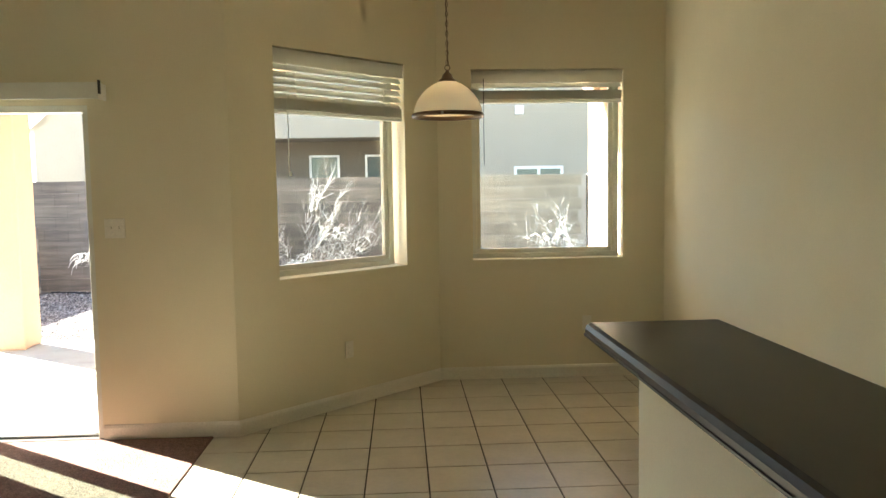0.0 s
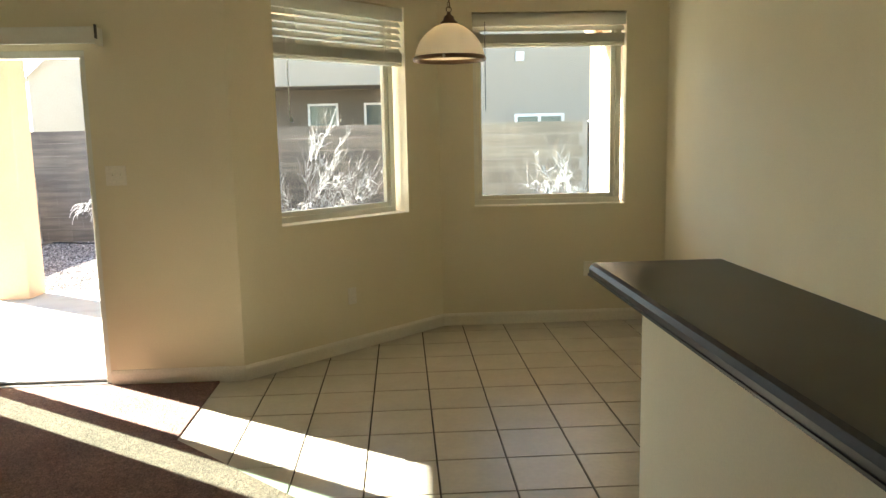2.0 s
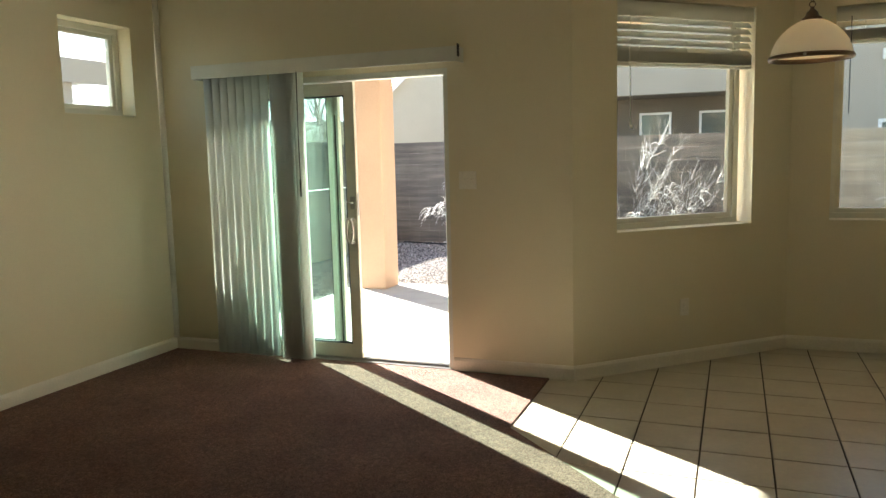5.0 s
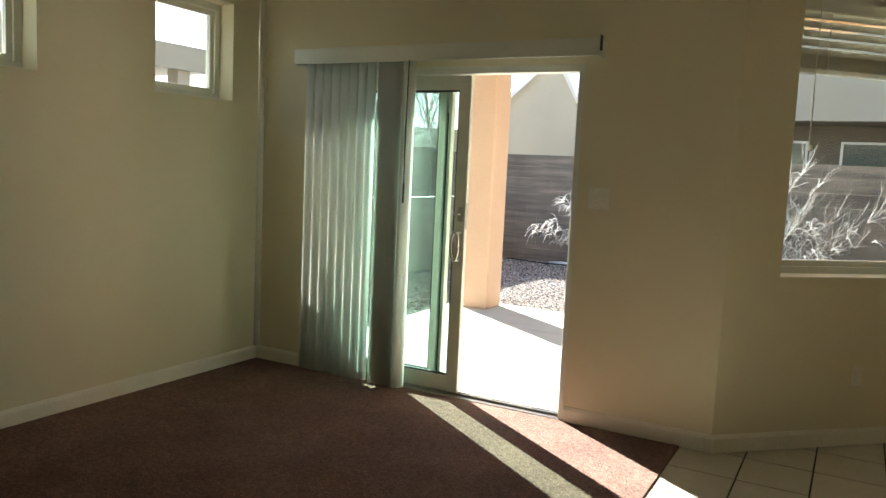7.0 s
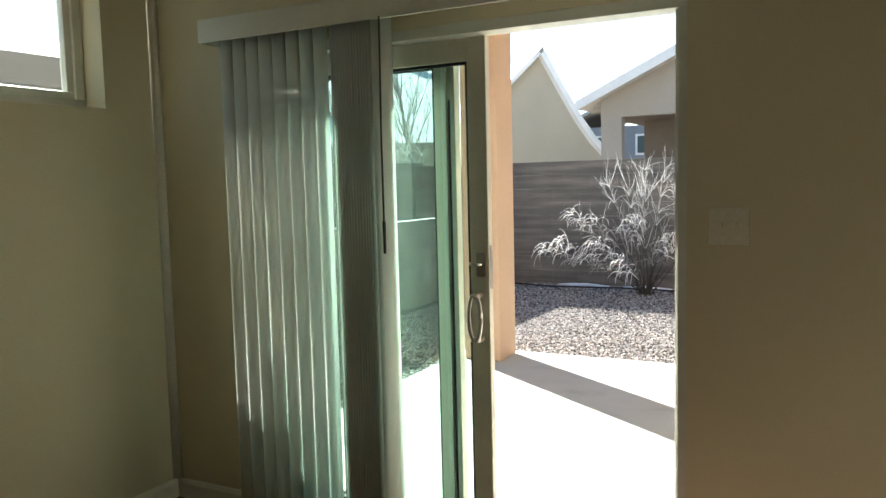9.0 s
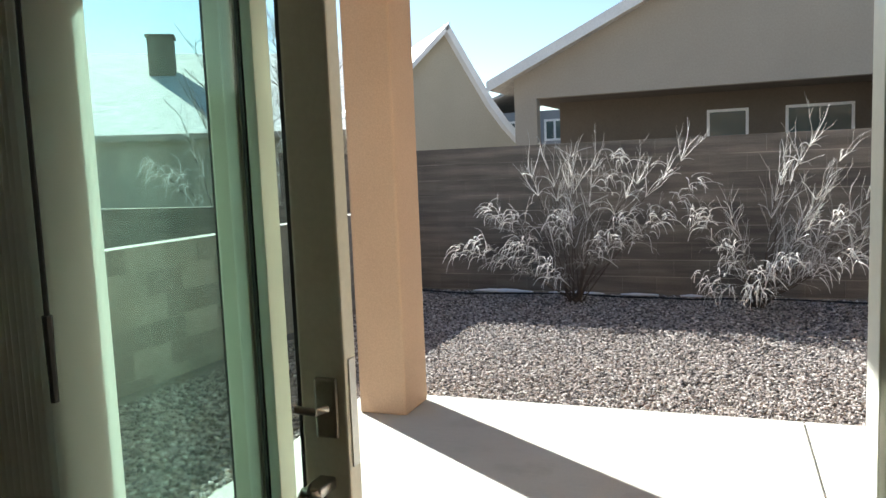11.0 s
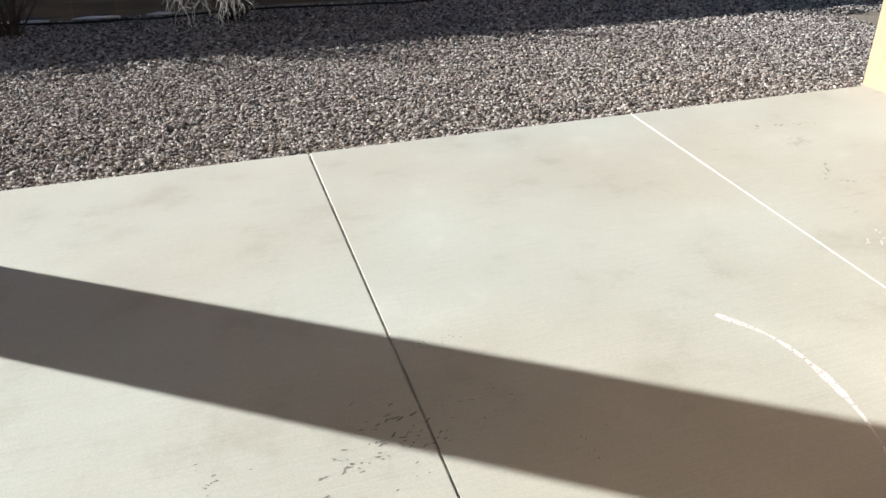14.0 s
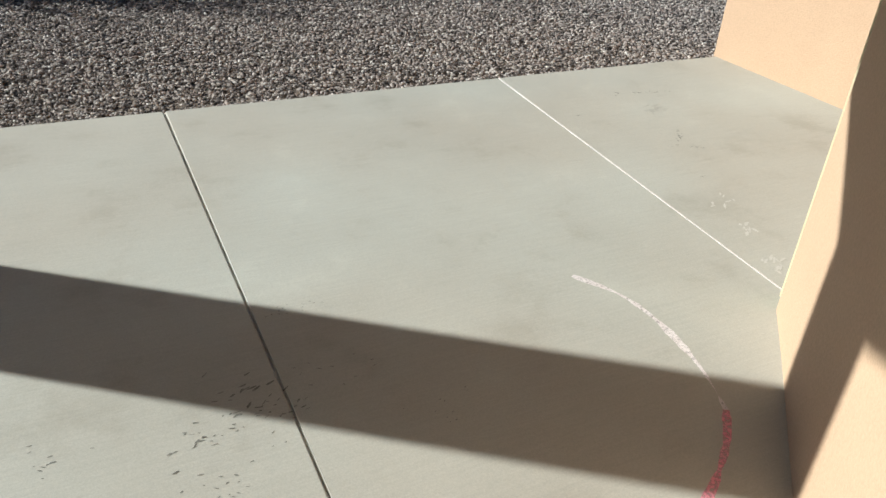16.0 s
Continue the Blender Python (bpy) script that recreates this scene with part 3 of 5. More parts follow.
block_wall("garden_wall_6", pose(7.6, 5.0, 0, 0, 0, 90), 8.0, COURSES, "tan concrete block side wall")
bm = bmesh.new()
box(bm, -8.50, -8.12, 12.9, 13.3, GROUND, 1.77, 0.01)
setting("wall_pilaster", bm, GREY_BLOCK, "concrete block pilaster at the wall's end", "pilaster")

# ---- gravel ----


def pebbles(name, count, x0, x1, y0, y1, rmin, rmax, seed, skip):
    rng = np.random.default_rng(seed)
    bm = bmesh.new()
    bmesh.ops.create_icosphere(bm, subdivisions=1, radius=1)
    base = np.array([v.co[:] for v in bm.verts])
    faces = np.array([[v.index for v in f.verts] for f in bm.faces])
    bm.free()
    px, py = rng.uniform(x0, x1, count * 2), rng.uniform(y0, y1, count * 2)
    keep = np.array([not skip(a, b) for a, b in zip(px, py)])
    px, py = px[keep][:count], py[keep][:count]
    n = len(px)
    r = rng.uniform(rmin, rmax, n) ** 1.0
    sx, sy, sz = r * rng.uniform(0.8, 1.5, n), r * rng.uniform(0.7, 1.1, n), r * rng.uniform(0.5, 0.85, n)
    a = rng.uniform(0, 6.283, n)
    jit = rng.uniform(0.82, 1.18, (n, len(base), 1))
    p = base[None] * jit
    p = p * np.stack([sx, sy, sz], 1)[:, None, :]
    ca, sa = np.cos(a)[:, None], np.sin(a)[:, None]
    x = p[..., 0] * ca - p[..., 1] * sa + px[:, None]
    y = p[..., 0] * sa + p[..., 1] * ca + py[:, None]
    z = p[..., 2] + (GROUND + rng.uniform(0.0, 0.022, n))[:, None]
    verts = np.stack([x, y, z], 2).reshape(-1, 3)
    tris = (faces[None] + (np.arange(n) * len(base))[:, None, None]).reshape(-1, 3)
    me = bpy.data.meshes.new(name)
    me.from_pydata(verts.tolist(), [], tris.tolist())
    me.materials.append(GRAVEL)
    return tagged(new(name, me), "tan and grey crushed landscape gravel on the ground", "gravel", kind="stuff")


def on_slab(x, y):
    px, py = x + 1.9, y - 4.5
    u, v = px * 0.99912 + py * 0.04188 - 1.9, -px * 0.04188 + py * 0.99912 + 4.5
    return -4.575 < u < 2.43 and v < 8.56


pebbles("gravel", 76000, -6.38, 3.4, 8.2, 10.8, 0.0062, 0.0140, 3, on_slab)
pebbles("gravel", 40000, -6.38, 4.6, 10.8, 12.98, 0.0085, 0.0175, 4, on_slab)
pebbles("gravel", 6000, -6.38, -4.5, 5.2, 8.2, 0.012, 0.024, 5, on_slab)

# ---- neighbouring houses ----


def framed_window(parent, x0, x1, z0, z1, y, fw=0.07, panes=2):
    """A window set in a wall that faces the viewer along -y."""
    bm = bmesh.new()
    box(bm, x0, x1, y - 0.04, y + 0.03, z0, z0 + fw)
    box(bm, x0, x1, y - 0.04, y + 0.03, z1 - fw, z1)
    box(bm, x0, x0 + fw, y - 0.038, y + 0.03, z0 + fw, z1 - fw)
    box(bm, x1 - fw, x1, y - 0.038, y + 0.03, z0 + fw, z1 - fw)
    for k in range(1, panes):
        xm = x0 + (x1 - x0) * k / panes
        box(bm, xm - fw / 2, xm + fw / 2, y - 0.036, y + 0.03, z0 + fw, z1 - fw)
    w = part("window", bm, FASCIA, parent, "white vinyl window frame")
    bm = bmesh.new()
    box(bm, x0 + fw, x1 - fw, y - 0.012, y - 0.004, z0 + fw, z1 - fw)
    part("pane", bm, DARK_GLASS, w, "dark glass pane")


NY = 18.65
house = thing("house", "taupe stucco house with gable roof, white fascia and deep porch", "house", (0, NY, 0), "neighbouring houses")
EL, ER, AP = (-7.15, 3.08), (7.35, 2.72), (0.12, 6.46)


def gable_z(x):
    if x < AP[0]:
        return EL[1] + (AP[1] - EL[1]) * (x - EL[0]) / (AP[0] - EL[0])
    return ER[1] + (AP[1] - ER[1]) * (x - ER[0]) / (AP[0] - ER[0])


PL, PR, PT = -6.26, 0.03, 2.76
bm = bmesh.new()
prism(bm, [(-6.72, GROUND), (PL, GROUND), (PL, PT), (PR, PT), (PR, GROUND), (7.0, GROUND), (7.0, gable_z(7.0) - 0.12), (AP[0], AP[1] - 0.12), (-6.72, gable_z(-6.72) - 0.12)], 0, 0.25)
part("wall", bm, TAUPE, house, "taupe stucco gable wall with a porch opening")
bm = bmesh.new()
box(bm, PR, 6.99, 0.25, 11, GROUND, 2.765)
part("side_wall", bm, TAUPE, house, "taupe stucco side wall")
# The porch's shade is put into this wall's and the ceiling's colour.
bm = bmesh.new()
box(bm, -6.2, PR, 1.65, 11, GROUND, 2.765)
part("back_wall", bm, DARKENED_TAUPE, house, "taupe stucco wall inside the porch, darkened for its shade")
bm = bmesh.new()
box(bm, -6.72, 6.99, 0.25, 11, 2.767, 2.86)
part("porch_ceiling", bm, DARKENED_TAUPE, house, "porch ceiling, darkened for its shade")
for ax, bx in ((EL, AP), (ER, AP)):
    bm = bmesh.new()
    d = Vector((bx[0] - ax[0], 0, bx[1] - ax[1])).normalized()
    up = Vector((-d.z, 0, d.x)) if d.x > 0 else Vector((d.z, 0, -d.x))
    o = [(ax[0], ax[1]), (bx[0], bx[1]), (bx[0], bx[1] - 0.13), (ax[0] + up.x * -0.0, ax[1] - 0.13)]
    prism(bm, o, -0.42, 11.4)
    roof_slope = part("roof", bm, ROOF, house, "pale shingle roof slope")
    bm = bmesh.new()
    prism(bm, [(ax[0], ax[1] + 0.035), (bx[0], bx[1] + 0.035), (bx[0], bx[1] - 0.20), (ax[0], ax[1] - 0.17)], -0.46, -0.425)
    part("fascia", bm, FASCIA, roof_slope, "white fascia board")
framed_window(house, 2.09, 3.29, 0.95, 2.0, 0)
framed_window(house, 3.90, 4.85, 0.95, 1.93, 0)
framed_window(house, -3.14, -2.345, 1.0, 2.41, 1.65, 0.055, 1)
framed_window(house, -1.67, -0.46, 1.0, 2.41, 1.65, 0.055, 1)
bm = bmesh.new()
box(bm, 2.12, 2.33, -0.08, 0.0, 3.24, 3.46, 0.01)
box(bm, 2.15, 2.30, -0.10, -0.078, 3.26, 3.30)
part("vent", bm, FASCIA, house, "white square wall vent")

house2 = thing("house", "sand stucco house with a steep gable and white trim", "house", (0, 22.0, 0), "neighbouring houses")
SHEAR = Matrix(((1, -0.8, 0, 0), (0, 1, 0, 0), (0, 0, 1, 0), (0, 0, 0, 1)))
edge = [(-9.54, 5.03), (-8.95, 3.97), (-8.45, 3.10), (-8.05, 2.53), (-7.72, 2.16), (-7.3, 1.85)]
bm = bmesh.new()
prism(bm, [(-11.2, GROUND), (-7.42, GROUND), (-7.42, 1.86)] + [(x, z - 0.08) for x, z in edge[-2::-1]] + [(-11.2, 3.5)], 0, 6, SHEAR)
part("wall", bm, TAN, house2, "sand stucco gable wall")
bm = bmesh.new()
prism(bm, edge + [(x - 0.07, z - 0.15) for x, z in edge[::-1]], -0.25, 6.2, SHEAR)
roof2 = part("roof", bm, FASCIA, house2, "white-trimmed flared roof edge")
bm = bmesh.new()
prism(bm, [(-9.50, 5.064), (-11.3, 3.54), (-11.3, 3.38), (-9.54, 4.87)], -0.25, 6.2, SHEAR)
part("roof", bm, FASCIA, house2, "white-trimmed roof slope")

house3 = thing("house", "low house with a pale sunlit shingle roof, chimney and roof vents", "house", (-19.2, 26.4, 0), "neighbouring houses", 37)
bm = bmesh.new()
box(bm, -13.4, 6.4, 0.5, 30.9, GROUND, 2.86)
part("wall", bm, TAN, house3, "sand stucco wall")
bm = bmesh.new()
prism(bm, [(0.0, 3.0), (15.7, 8.1), (31.4, 3.0), (31.4, 2.86), (15.7, 7.96), (0.0, 2.86)], -7.0, 14.0, pose(0, 0, 0, 0, 0, 90))
roof3 = part("roof", bm, PALE_ROOF, house3, "pale shingle roof")
bm = bmesh.new()
box(bm, -14.0, 7.0, -0.06, -0.003, 2.78, 3.0)
part("fascia", bm, TAUPE, roof3, "brown fascia board")
bm = bmesh.new()
box(bm, -4.15, -3.0, 9.9, 11.0, 5.5, 8.0, 0.03)
box(bm, -4.22, -2.93, 9.83, 11.07, 8.0, 8.14, 0.02)
part("chimney", bm, DARKENED_TAUPE, house3, "stucco chimney")
for x, y in ((0.0, 13.4), (4.1, 15.2)):
    bm = bmesh.new()
    z = 3.0 + y * 0.325
    box(bm, x - 0.45, x + 0.45, y - 0.25, y + 0.3, z - 0.1, z + 0.40, 0.06)
    part("vent", bm, DARK, house3, "dark metal roof vent")

house4 = thing("house", "grey sided two-storey house far off", "house", (-14.2, 46, 0), "neighbouring houses")
bm = bmesh.new()
box(bm, -4.2, 3.2, 0, 8, GROUND, 4.4)
part("wall", bm, GREY_SIDING, house4, "grey-blue siding")
bm = bmesh.new()
prism(bm, [(-4.6, 4.35), (-0.5, 5.9), (3.6, 4.35), (3.6, 4.2), (-0.5, 5.75), (-4.6, 4.2)], -0.4, 8.4)
part("roof", bm, ROOF, house4)
framed_window(house4, -2.0, -0.9, 2.7, 3.9, 0, 0.12, 1)
framed_window(house4, 0.7, 1.9, 2.7, 3.9, 0, 0.12, 2)

house5 = thing("house", "pale stucco house next door with a deep grey fascia", "house", (-12.5, 8.0, 0), "neighbouring houses")
bm = bmesh.new()
box(bm, -9, -1.6, -7, 3, GROUND, 3.0)
part("wall", bm, TAN, house5, "pale stucco wall")
bm = bmesh.new()
prism(bm, [(0.4, 3.44), (-4.5, 4.9), (-9.4, 3.44), (-9.4, 3.3), (-4.5, 4.76), (0.4, 3.3)], -7.4, 3.4)
roof5 = part("roof", bm, ROOF, house5, "pale shingle roof")
bm = bmesh.new()
box(bm, 0.402, 0.45, -7.42, 3.42, 2.98, 3.43)
part("fascia", bm, TAUPE, roof5, "deep grey fascia board")
bm = bmesh.new()
box(bm, -1.6, 0.40, -7.3, 3.3, 3.02, 3.10)
part("porch_ceiling", bm, FASCIA, house5, "white porch ceiling")
for y in (-3.2, 2.4):
    bm = bmesh.new()
    box(bm, 0.0, 0.3, y, y + 0.3, GROUND, 3.02, 0.02)
    part("post", bm, TAUPE, house5, "square stucco porch post")

house6 = thing("house", "tan house with a low hip roof behind the gable house", "house", (19.5, 33.0, 0), "neighbouring houses")
bm = bmesh.new()
box(bm, -7, 7, -4, 6, GROUND, 3.4)
part("wall", bm, TAN, house6, "tan stucco wall")
bm = bmesh.new()
prism(bm, [(-7.5, 3.35), (-3.4, 6.3), (3.4, 6.3), (7.5, 3.35)], -4.5, 6.5)
roof6 = part("roof", bm, ROOF, house6, "weathered shingle roof")
bm = bmesh.new()
lathe(bm, [(0.12, 6.25), (0.12, 6.5), (0.22, 6.52), (0.22, 6.6), (0.02, 6.68)], 12, Matrix.Translation((-3.1, -4.0, 0)))
part("vent", bm, DARK, roof6, "dark metal roof vent")

# ---- shrubs and trees ----


def limb(rng, p, d, length, steps, curl, droop):
    pts = [p.copy()]
    d = d.normalized()
    for _ in range(steps):
        d = (d + Vector((rng.uniform(-curl, curl), rng.uniform(-curl, curl), rng.uniform(-curl, curl) - droop))).normalized()
        p = p + d * (length / steps)
        pts.append(p.copy())
    return pts


def shrub(at, clumps, seed, label):
    """Dark stems that end in clumps of bleached twigs: 'd' clumps curl over and hang, 'u' clumps reach up."""
    rng = random.Random(seed)
    ob = thing("shrub", label, "shrub", at, "shrubs along the garden wall")
    mid, fine, curls, dark = bmesh.new(), bmesh.new(), bmesh.new(), bmesh.new()
    for cx, cy, cz, kind in clumps:
        tip = Vector((cx, cy, cz))
        foot = Vector((rng.uniform(-0.07, 0.07), rng.uniform(-0.06, 0.06), 0.0))
        knee = Vector((cx * rng.uniform(0.25, 0.45), cy * 0.35, cz * rng.uniform(0.45, 0.6)))
        path = []
        for k in range(9):
            t = k / 8
            p = foot * (1 - t) ** 2 + knee * 2 * t * (1 - t) + tip * t * t
            path.append(p + Vector((rng.uniform(-1, 1), rng.uniform(-1, 1), rng.uniform(-1, 1))) * 0.018 * (0 < k < 8))
        wood = bmesh.new()
        tube(wood, path, 0.010, 5, 0.35)
        part("stem", wood, BARK, ob, "dark woody stem")
        out = (path[8] - path[6]).normalized()
        if kind == "d":
            for _ in range(12):
                d = out * 0.9 + Vector((rng.uniform(-0.8, 0.8), rng.uniform(-0.7, 0.4), rng.uniform(-0.1, 0.7)))
                sub = limb(rng, path[rng.choice((4, 5, 6, 7))], d, rng.uniform(0.20, 0.40), 7, 0.24, rng.uniform(0.02, 0.16))
                tube(mid, sub, 0.0030, 3, 0.5)
                for _ in range(2):
                    j = rng.randint(3, 6)
                    d = (sub[j] - sub[j - 1]).normalized() + Vector((rng.uniform(-0.7, 0.7), rng.uniform(-0.6, 0.5), rng.uniform(-0.3, 0.3)))
                    tube(fine, limb(rng, sub[j], d, rng.uniform(0.07, 0.16), 5, 0.25, 0.12), 0.0020, 3, 0.6)
            for _ in range(24):
                i = rng.choice((6, 7, 8, 8, 8))
                d = out * 0.8 + Vector((rng.uniform(-0.9, 0.9), rng.uniform(-0.8, 0.4), rng.uniform(-0.2, 0.6)))
                start = path[i] + Vector((rng.uniform(-1, 1), rng.uniform(-1, 0.6), rng.uniform(-0.8, 0.8))) * 0.10
                tube(curls, limb(rng, start, d, rng.uniform(0.12, 0.28), 8, 0.24, rng.uniform(0.18, 0.46)), rng.uniform(0.0034, 0.0068), 4, 0.45)
        else:
            for _ in range(15):
                i = rng.choice((3, 4, 5, 6, 7, 8))
                d = out * 0.8 + Vector((rng.uniform(-0.6, 0.6), rng.uniform(-0.5, 0.4), rng.uniform(0.0, 0.8)))
                sub = limb(rng, path[i], d, rng.uniform(0.24, 0.52), 8, 0.19, -0.03)
                tube(mid if rng.random() < 0.6 else curls, sub, rng.uniform(0.0028, 0.0046), 3, 0.35)
                for _ in range(2):
                    j = rng.randint(3, 7)
                    d = (sub[j] - sub[j - 1]).normalized() + Vector((rng.uniform(-0.6, 0.6), rng.uniform(-0.5, 0.5), rng.uniform(-0.1, 0.5)))
                    tube(fine, limb(rng, sub[j], d, rng.uniform(0.10, 0.22), 5, 0.2, -0.05), 0.0022, 3, 0.5)
            for _ in range(11):
                d = out * 0.7 + Vector((rng.uniform(-0.8, 0.8), rng.uniform(-0.7, 0.4), rng.uniform(0.0, 0.8)))
                tube(curls, limb(rng, path[rng.choice((5, 6, 7, 8))], d, rng.uniform(0.14, 0.30), 8, 0.18, rng.uniform(0.02, 0.3)), rng.uniform(0.0034, 0.0062), 4, 0.45)
    for _ in range(26):
        d = Vector((rng.uniform(-0.5, 0.5), rng.uniform(-0.35, 0.2), 1.0))
        tube(dark, limb(rng, Vector((rng.uniform(-0.1, 0.1), rng.uniform(-0.06, 0.06), 0)), d, rng.uniform(0.3, 0.75), 6, 0.12, 0.0), 0.0042, 3, 0.5)
    tagged(part("basal_twig_mass", dark, BARK, ob, "dark basal twigs"), kind="stuff")
    tagged(part("branch_mass", mid, TWIG, ob, "pale dry branches"), kind="stuff")
    tagged(part("twig_mass", fine, TWIG, ob, "fine pale dry twigs"), kind="stuff")
    tagged(part("seed_pod_mass", curls, POD, ob, "curled bleached seed pods"), kind="stuff")
    return ob


shrub((-4.10, 12.38, GROUND), [
    (-0.86, -0.27, 1.12, "d"), (-0.92, -0.62, 0.78, "d"), (-1.1, -0.69, 0.72, "d"), (-0.45, -0.64, 0.77, "d"), (-0.1, -0.85, 0.58, "d"),
    (-0.04, -0.34, 1.05, "d"), (-0.02, 0.10, 1.72, "u"), (0.28, -0.11, 1.55, "u"), (0.56, -0.13, 1.68, "d"), (-0.32, 0.15, 1.58, "u"),
    (-0.41, -0.25, 1.5, "u"), (0.61, -0.36, 1.03, "d"), (1.02, -0.37, 1.03, "d"), (0.91, -0.2, 1.58, "u"), (1.2, 0.1, 1.62, "u"),
    (1.38, 0.02, 1.38, "d"), (-0.07, 0.1, 1.35, "u"), (-0.63, -0.32, 1.07, "d"), (0.48, -0.59, 0.82, "d")], 11,
    "leafless desert shrub with curled bleached pods, against the wall")
shrub((-2.12, 12.38, GROUND), [
    (-0.27, -0.66, 0.76, "d"), (-0.41, -0.98, 0.47, "d"), (-0.02, -1.0, 0.41, "d"), (-0.24, -0.23, 1.0, "u"), (0.31, -0.76, 0.65, "d"),
    (0.45, -0.43, 0.88, "u"), (0.79, -0.39, 1.01, "d"), (1.18, -0.39, 0.90, "u"), (1.40, -0.09, 1.12, "u"), (1.02, -0.06, 1.16, "u"),
    (0.76, -0.25, 1.56, "u"), (0.50, 0.05, 1.72, "u"), (0.26, 0.1, 1.50, "u"), (0.8, -0.73, 0.69, "d"), (1.02, -0.59, 0.74, "u"),
    (1.48, -0.39, 0.88, "u"), (-0.55, -0.34, 1.07, "d"), (0.09, -0.87, 0.57, "d"), (0.59, -0.13, 1.15, "u")], 23,
    "leafless desert shrub with long arching pale twigs")
shrub((2.43, 12.38, GROUND), [
    (-0.60, -0.04, 1.15, "u"), (-0.26, 0.14, 1.30, "u"), (-0.32, -0.46, 0.95, "d"), (-0.62, -0.53, 0.88, "d"), (0.23, -0.13, 1.10, "u"),
    (0.25, -0.46, 0.80, "u"), (-0.17, -0.62, 0.79, "d"), (0.46, 0.12, 1.28, "u"), (-0.82, -0.37, 0.86, "u"), (-0.25, -0.16, 1.05, "u"),
    (0.50, -0.25, 1.0, "u")], 37, "smaller leafless desert shrub with pale twigs")


def bare_tree(at, height, seed, label):
    rng = random.Random(seed)
    ob = thing("tree", label, "tree", at, "bare trees beyond the wall")
    trunk, crown = bmesh.new(), bmesh.new()
    main = limb(rng, Vector((0, 0, 0)), Vector((rng.uniform(-0.1, 0.1), 0, 1)), height * 0.72, 9, 0.05, -0.01)
    tube(trunk, main, 0.075, 7, 0.25)
    for i in range(2, 10):
        for _ in range(3):
            a = rng.uniform(0, 6.28)
            d = Vector((math.cos(a) * 0.6, math.sin(a) * 0.6, rng.uniform(0.9, 1.6)))
            b1 = limb(rng, main[i], d, height * rng.uniform(0.24, 0.44) * (1.25 - i * 0.06), 6, 0.12, -0.03)
            tube(crown, b1, 0.020, 4, 0.3)
            for _ in range(6):
                j = rng.randint(2, 6)
                d = (b1[j] - b1[j - 1]).normalized() + Vector((rng.uniform(-0.7, 0.7), rng.uniform(-0.7, 0.7), rng.uniform(-0.1, 0.6)))
                b2 = limb(rng, b1[j], d, height * rng.uniform(0.07, 0.16), 4, 0.18, -0.03)
                tube(crown, b2, 0.011, 3, 0.4)
                for _ in range(3):
                    k = rng.randint(1, 4)
                    d = (b2[k] - b2[k - 1]).normalized() + Vector((rng.uniform(-0.8, 0.8), rng.uniform(-0.8, 0.8), rng.uniform(-0.2, 0.5)))
                    tube(crown, limb(rng, b2[k], d, height * rng.uniform(0.03, 0.08), 3, 0.2, 0), 0.006, 3, 0.5)
    part("trunk", trunk, TREE_BARK, ob)
    part("crown", crown, TREE_BARK, ob, "bare branching crown")


behind = shrub((-10.8, 14.6, GROUND), [
    (-0.9, -0.3, 1.1, "d"), (-0.5, -0.2, 1.6, "u"), (0.1, -0.3, 1.7, "u"), (0.5, -0.4, 1.2, "d"), (0.9, -0.3, 1.4, "u"), (-0.2, -0.6, 1.0, "d"), (1.1, -0.5, 0.9, "d")],
    41, "pale leafless shrub behind the low wall")
behind.scale = (1.35, 1.35, 1.7)
behind = shrub((-9.4, 14.9, GROUND), [
    (-0.9, -0.3, 1.3, "u"), (-0.5, -0.2, 1.8, "u"), (0.1, -0.3, 1.5, "d"), (0.5, -0.4, 1.6, "u"), (0.9, -0.3, 1.2, "d"), (-0.2, -0.6, 1.2, "d")],
    43, "tall pale leafless shrub behind the low wall")
behind.scale = (1.3, 1.3, 1.5)
bare_tree((-14.6, 19.5, GROUND), 6.4, 5, "tall leafless tree with fine upright branches")
bare_tree((-12.6, 20.5, GROUND), 5.6, 9, "leafless tree with grey branches")
bare_tree((-11.4, 15.5, GROUND), 2.6, 15, "small leafless tree behind the low wall")
seen = {ob.name for ob in scene.objects}


# ---- windows of the house ----
def house_window(name, m, w, h, depth, label):
    """A vinyl window in an opening: local x along the wall, y outwards, origin at the opening's lower corner on the room face."""
    bm = bmesh.new()
    f, y0, y1 = 0.045, depth, depth + 0.07
    box(bm, 0, w, y0, y1, 0, f, 0.004, m)
    box(bm, 0, w, y0, y1, h - f, h, 0.004, m)
    box(bm, 0, f, y0 + 0.001, y1 - 0.001, f, h - f, 0.004, m)
    box(bm, w - f, w, y0 + 0.001, y1 - 0.001, f, h - f, 0.004, m)
    win = tagged(new(name, mesh_of(name, bm, VINYL)), label, "window", kind="structure")
    bm = bmesh.new()
    s = 0.032
    for a0, a1, b0, b1 in ((f, w - f, f, f + s), (f, w - f, h - f - s, h - f), (f, f + s, f + s, h - f - s), (w - f - s, w - f, f + s, h - f - s)):
        box(bm, a0, a1, y0 + 0.014, y1 - 0.02, b0, b1, 0.003, m)
    part("window_sash", bm, VINYL, win, "white vinyl sash")
    bm = bmesh.new()
    box(bm, f + s, w - f - s, y0 + 0.030, y0 + 0.036, f + s, h - f - s, 0, m)
    pane = part("pane", bm, GLASS, win, "clear glass pane")
    bm = bmesh.new()
    box(bm, -0.0, w, 0.003, depth, 0.0, 0.006, 0, m)
    part("window_sill", bm, TRIM, win, "painted sill")
    return win


